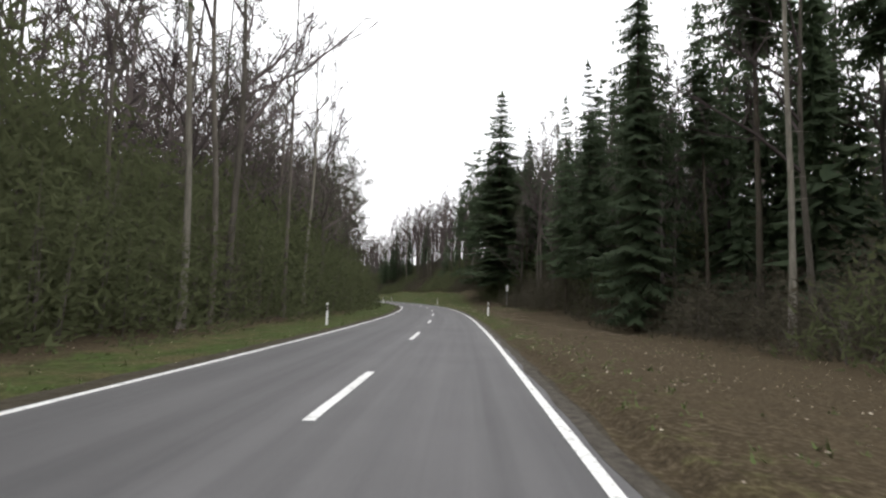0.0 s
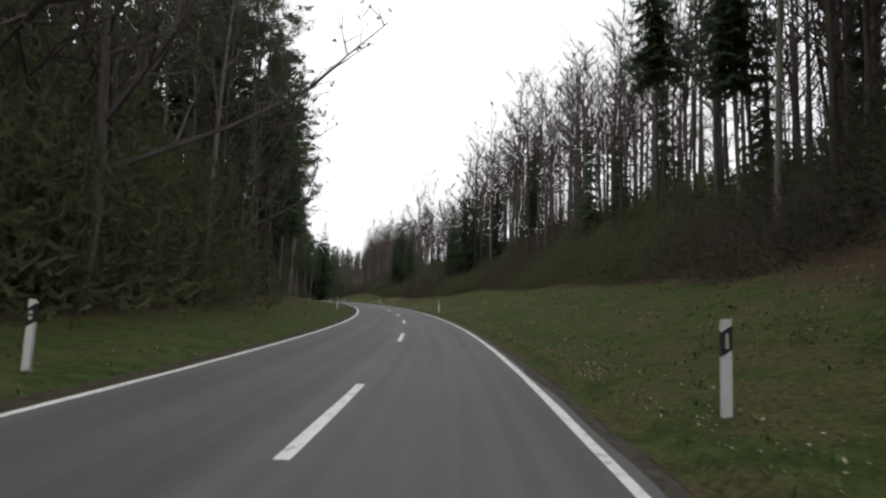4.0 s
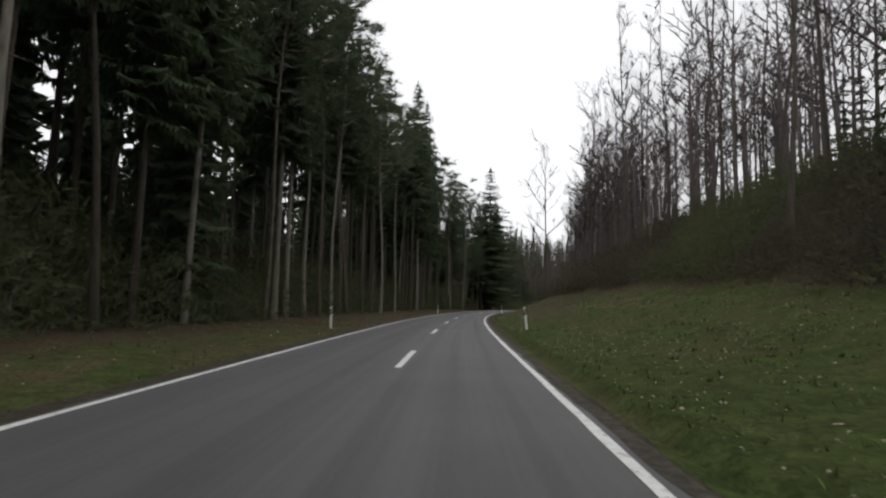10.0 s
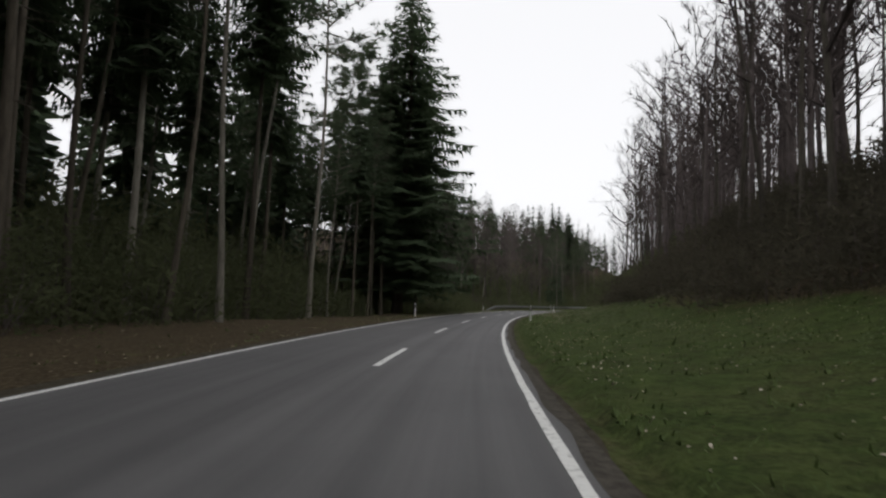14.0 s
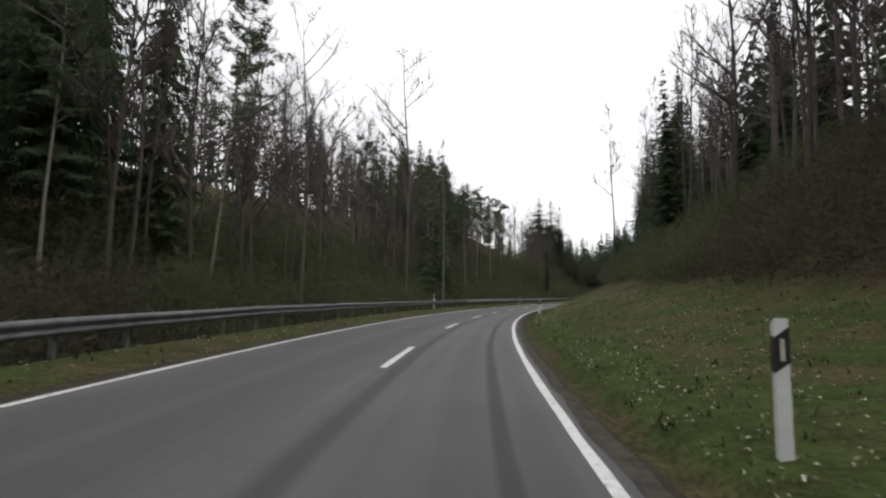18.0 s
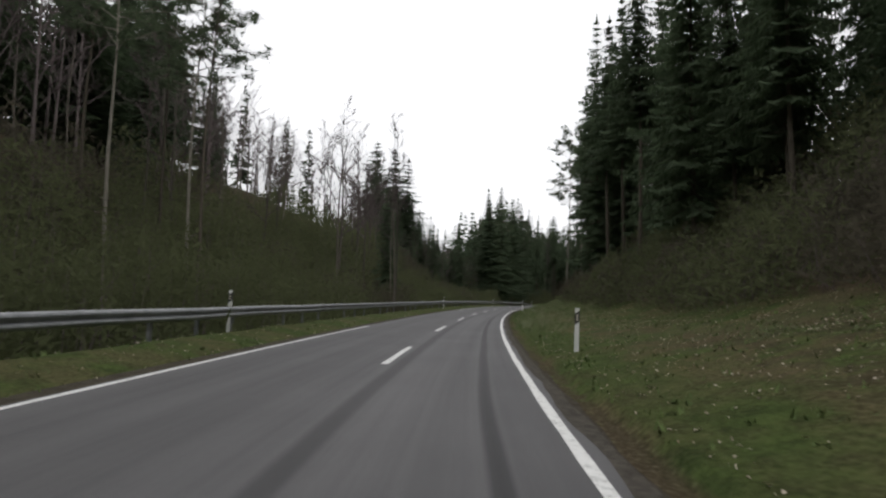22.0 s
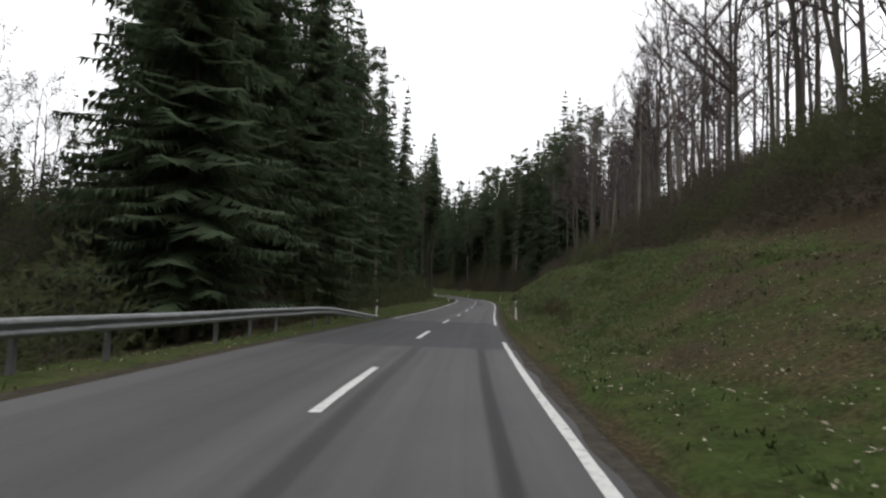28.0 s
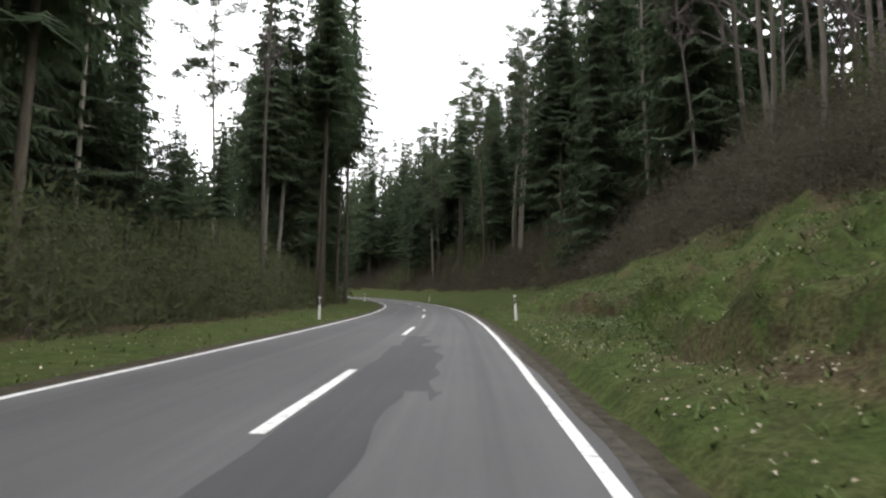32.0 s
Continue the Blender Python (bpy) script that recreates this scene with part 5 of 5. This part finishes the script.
def log_fence():
    root = tagged(new("log_fence"), "low fence of thin weathered logs, partly fallen", "fence")
    low = 0.1

    def at(s, u, z):
        return on_plan(s, u, z) if z > 0.6 else on_ground(s, u) + Vector((0, 0, z))
    rails = ((192, 5.65, 1.1, 192.6, 7.7, 1.1), (192.1, 5.7, 1.12, 190.9, 6.4, 1.04), (191, 6.2, 1.05, 191.6, 9.2, 0.98),
             (192, 5.65, low, 192.6, 7.7, low), (192.1, 5.7, low + 0.08, 190.9, 6.4, low), (190.9, 6.3, low, 191.1, 7.4, low))
    for i, (s0, u0, z0, s1, u1, z1) in enumerate(rails):
        child("rail_log", log_between("rail_log", at(s0, u0, z0), at(s1, u1, z1), 0.05, i), root)
    for i, (s, u) in enumerate(((192, 5.72), (192.55, 7.55), (191, 6.3), (191.5, 8.7))):
        child("stake", log_between("stake", on_ground(s, u, 0.3), on_plan(s, u, 1.12), 0.035, i + 20), root)


log_fence()


# ---- rocks in the bank ----
def mossy_rock_material():
    m, n, k, b = material("mossy_rock", 0.95, 0.1)
    v = coords(n, k, 1.0)
    fine = noise_of(n, k, v, 11, 5)
    geo = n.new("ShaderNodeNewGeometry")
    up = n.new("ShaderNodeSeparateXYZ")
    k.new(geo.outputs["Normal"], up.inputs[0])
    moss = ramp(n, k, maths(n, k, "ADD", up.outputs["Z"], maths(n, k, "MULTIPLY", maths(n, k, "SUBTRACT", noise_of(n, k, v, 4, 4), 0.5), 0.9)), [(0.15, (0, 0, 0)), (0.45, (1, 1, 1))])
    stone = ramp(n, k, fine, [(0.3, (0.03, 0.027, 0.021)), (0.7, (0.11, 0.098, 0.078))])
    k.new(mixed(n, k, moss, stone, ramp(n, k, fine, [(0.3, (0.026, 0.036, 0.011)), (0.7, (0.092, 0.115, 0.034))])), b.inputs["Base Color"])
    bump(n, k, b, fine, 0.9, 0.05)
    return m


MOSSY_ROCK = mossy_rock_material()


def rock(s, u, long, deep, high, seed, label):
    """An angular boulder half sunk in the bank, undercut towards the road."""
    bm = bmesh.new()
    bmesh.ops.create_icosphere(bm, subdivisions=3, radius=1.0)
    for v in bm.verts:
        p = v.co.copy()
        k = 1 + 0.3 * noise.noise(p * 1.3 + Vector((seed, 0, 0))) + 0.16 * noise.noise(p * 3.1 + Vector((0, seed, 0))) + 0.05 * noise.noise(p * 8 + Vector((0, 0, seed)))
        q = Vector((max(-0.8, min(0.8, p.x)), max(-0.75, min(0.75, p.y)), max(-0.7, min(0.72, p.z)))) * k
        lean = -0.25 * max(q.z, 0)
        v.co = Vector((q.x * deep + lean * deep, q.y * long, q.z * high))
    me = bpy.data.meshes.new("rock")
    bm.to_mesh(me)
    bm.free()
    me.materials.append(MOSSY_ROCK)
    me.polygons.foreach_set("use_smooth", np.ones(len(me.polygons), dtype=bool))
    ob = tagged(new("rock", me), label, "rock", "rocks in the mossy bank")
    ob.matrix_basis = Matrix.Translation(on_ground(s, u) + Vector((0, 0, -high * 0.12))) @ Matrix.Rotation(heading(s), 4, "Z")


for s, u, long, deep, high, seed, label in (
        (653.2, 5.2, 0.62, 0.5, 0.5, 0.0, "dark square rock with a cap of green moss"), (661, 5.6, 0.95, 0.5, 0.36, 3.7, "low mossy rock on the bank's foot"),
        (633.4, 5.6, 0.62, 0.42, 0.3, 14.8, "dark mossy stone in the hollow of the bank"), (644.5, 7.3, 0.9, 0.5, 0.28, 7.4, "flat mossy stone ledge high on the bank")):
    rock(s, u, long, deep, high, seed, label)


# ---- fallen leaves and grass, uncounted ----
def leaf_form(r):
    f = Form()
    a = r.uniform(0.03, 0.06)
    z = r.uniform(0.0, 0.04)
    f.v = [Vector((-a, 0, 0)), Vector((0, -a * 0.6, z)), Vector((a * 1.1, 0, 0.01)), Vector((0, a * 0.6, z))]
    f.f = [(0, 1, 2, 3)]
    return f


def tuft_form(r):
    f = Form()
    for k in range(6):
        az = r.uniform(0, 6.28)
        p = Vector((r.gauss(0, 0.06), r.gauss(0, 0.06), -0.02))
        t = p + polar(az, r.uniform(0.35, 1.2)) * r.uniform(0.05, 0.14)
        w = Vector((-math.sin(az), math.cos(az), 0)) * 0.014
        f.tri(p - w, p + w, t)
    return f


def weed_form(r):
    """A low mat of bramble and ivy: small leaves on short stalks, held at all angles."""
    f = Form()
    for k in range(30):
        x, y = r.gauss(0, 0.2), r.gauss(0, 0.2)
        c = Vector((x, y, r.uniform(0.0, 0.2) * max(0.2, 1 - 3 * (x * x + y * y))))
        d = polar(r.uniform(0, 6.28), r.gauss(0.1, 0.35))
        w = d.cross(Vector((0, 0, 1))).normalized() * r.uniform(0.016, 0.028)
        w.z += r.uniform(-0.012, 0.012)
        L = r.uniform(0.04, 0.075)
        f.quad(c, c + d * L * 0.55 + w, c + d * L, c + d * L * 0.55 - w)
    return f


small = random.Random(31)
LEAVES = [leaf_form(small) for _ in range(6)]
TUFTS = [tuft_form(small) for _ in range(6)]
leaf_places, tuft_places = [], []
for nth in range(66000):
    s = small.uniform(-10, 700) if nth < 46000 else small.choice((small.uniform(380, 510), small.uniform(380, 510), small.uniform(585, 685)))
    u = small.choice((1, 1, -1)) * (3.6 + 11 * small.random() ** 1.3)
    if -8 < u < -3 and 202 < s < 214:
        continue
    g = green_weight(s, u)
    patch = noise.noise(Vector((s * 0.13, u * 0.3, 2.2)))
    p = on_ground(s, u)
    if small.random() > ((g + 0.1) * 0.75 if nth < 46000 else 0.3) - patch * 0.8:
        k = small.uniform(0.35, 0.75)
        leaf_places.append((small.randrange(6), Matrix.Translation(p + Vector((0, 0, 0.015))) @ Euler((small.gauss(0, 0.35), small.gauss(0, 0.35), small.uniform(0, 6.28))).to_matrix().to_4x4() @ Matrix.Diagonal((k, k, k, 1))))
    if nth < 52000 and small.random() < g + 0.1:
        k = small.uniform(0.6, 1.5)
        tuft_places.append((small.randrange(6), Matrix.Translation(p) @ Matrix.Rotation(small.uniform(0, 6.28), 4, "Z") @ Matrix.Diagonal((k, k, k, 1))))
for _ in range(7000):
    s, u = small.uniform(598, 700), small.uniform(4.2, 11.5)
    if noise.noise(Vector((s * 0.3, u * 0.5, 6.1))) > -0.25:
        k = small.uniform(0.7, 1.35)
        tuft_places.append((small.randrange(6), Matrix.Translation(on_ground(s, u)) @ Matrix.Rotation(small.uniform(0, 6.28), 4, "Z") @ Matrix.Diagonal((k, k, k, 1))))
for _ in range(95000):
    s, u = small.uniform(30, 690), 3.7 + 8 * small.random() ** 1.2
    if small.random() < 0.25 + 1.1 * noise.noise(Vector((s * 0.11, u * 0.3, 2.2))) + 0.8 * noise.noise(Vector((s * 0.45, u * 0.6, 5.2))):
        k = small.uniform(0.3, 0.68)
        leaf_places.append((small.randrange(6), Matrix.Translation(on_ground(s, u) + Vector((0, 0, 0.02))) @ Euler((small.gauss(0, 0.5), small.gauss(0, 0.5), small.uniform(0, 6.28))).to_matrix().to_4x4() @ Matrix.Diagonal((k, k, k, 1))))
joined("fallen_leaves", LEAVES, leaf_places, LEAF, "pale brown fallen leaves scattered on the verges", "leaves")
WEEDS = [weed_form(small) for _ in range(6)]
weed_places = []
for nth in range(26000):
    s, u = (small.uniform(60, 690), 4.1 + 8.5 * small.random() ** 1.1) if nth < 15000 else (small.uniform(598, 690), 4.7 + 5 * small.random())
    if (s > 596 or u > 6.5) and small.random() < 0.34 + 1.3 * noise.noise(Vector((s * 0.22, u * 0.35, 12.5))):
        k = small.uniform(0.55, 1.25)
        weed_places.append((small.randrange(6), Matrix.Translation(on_ground(s, u)) @ Matrix.Rotation(small.uniform(0, 6.28), 4, "Z") @ Matrix.Diagonal((k, k, k, 1))))
joined("low_weeds", WEEDS, weed_places, WEED, "low dark green ivy and bramble leaves on the slope", "weeds")
joined("grass_tufts", TUFTS, tuft_places, BLADE, "short green grass tufts on the verges", "grass")
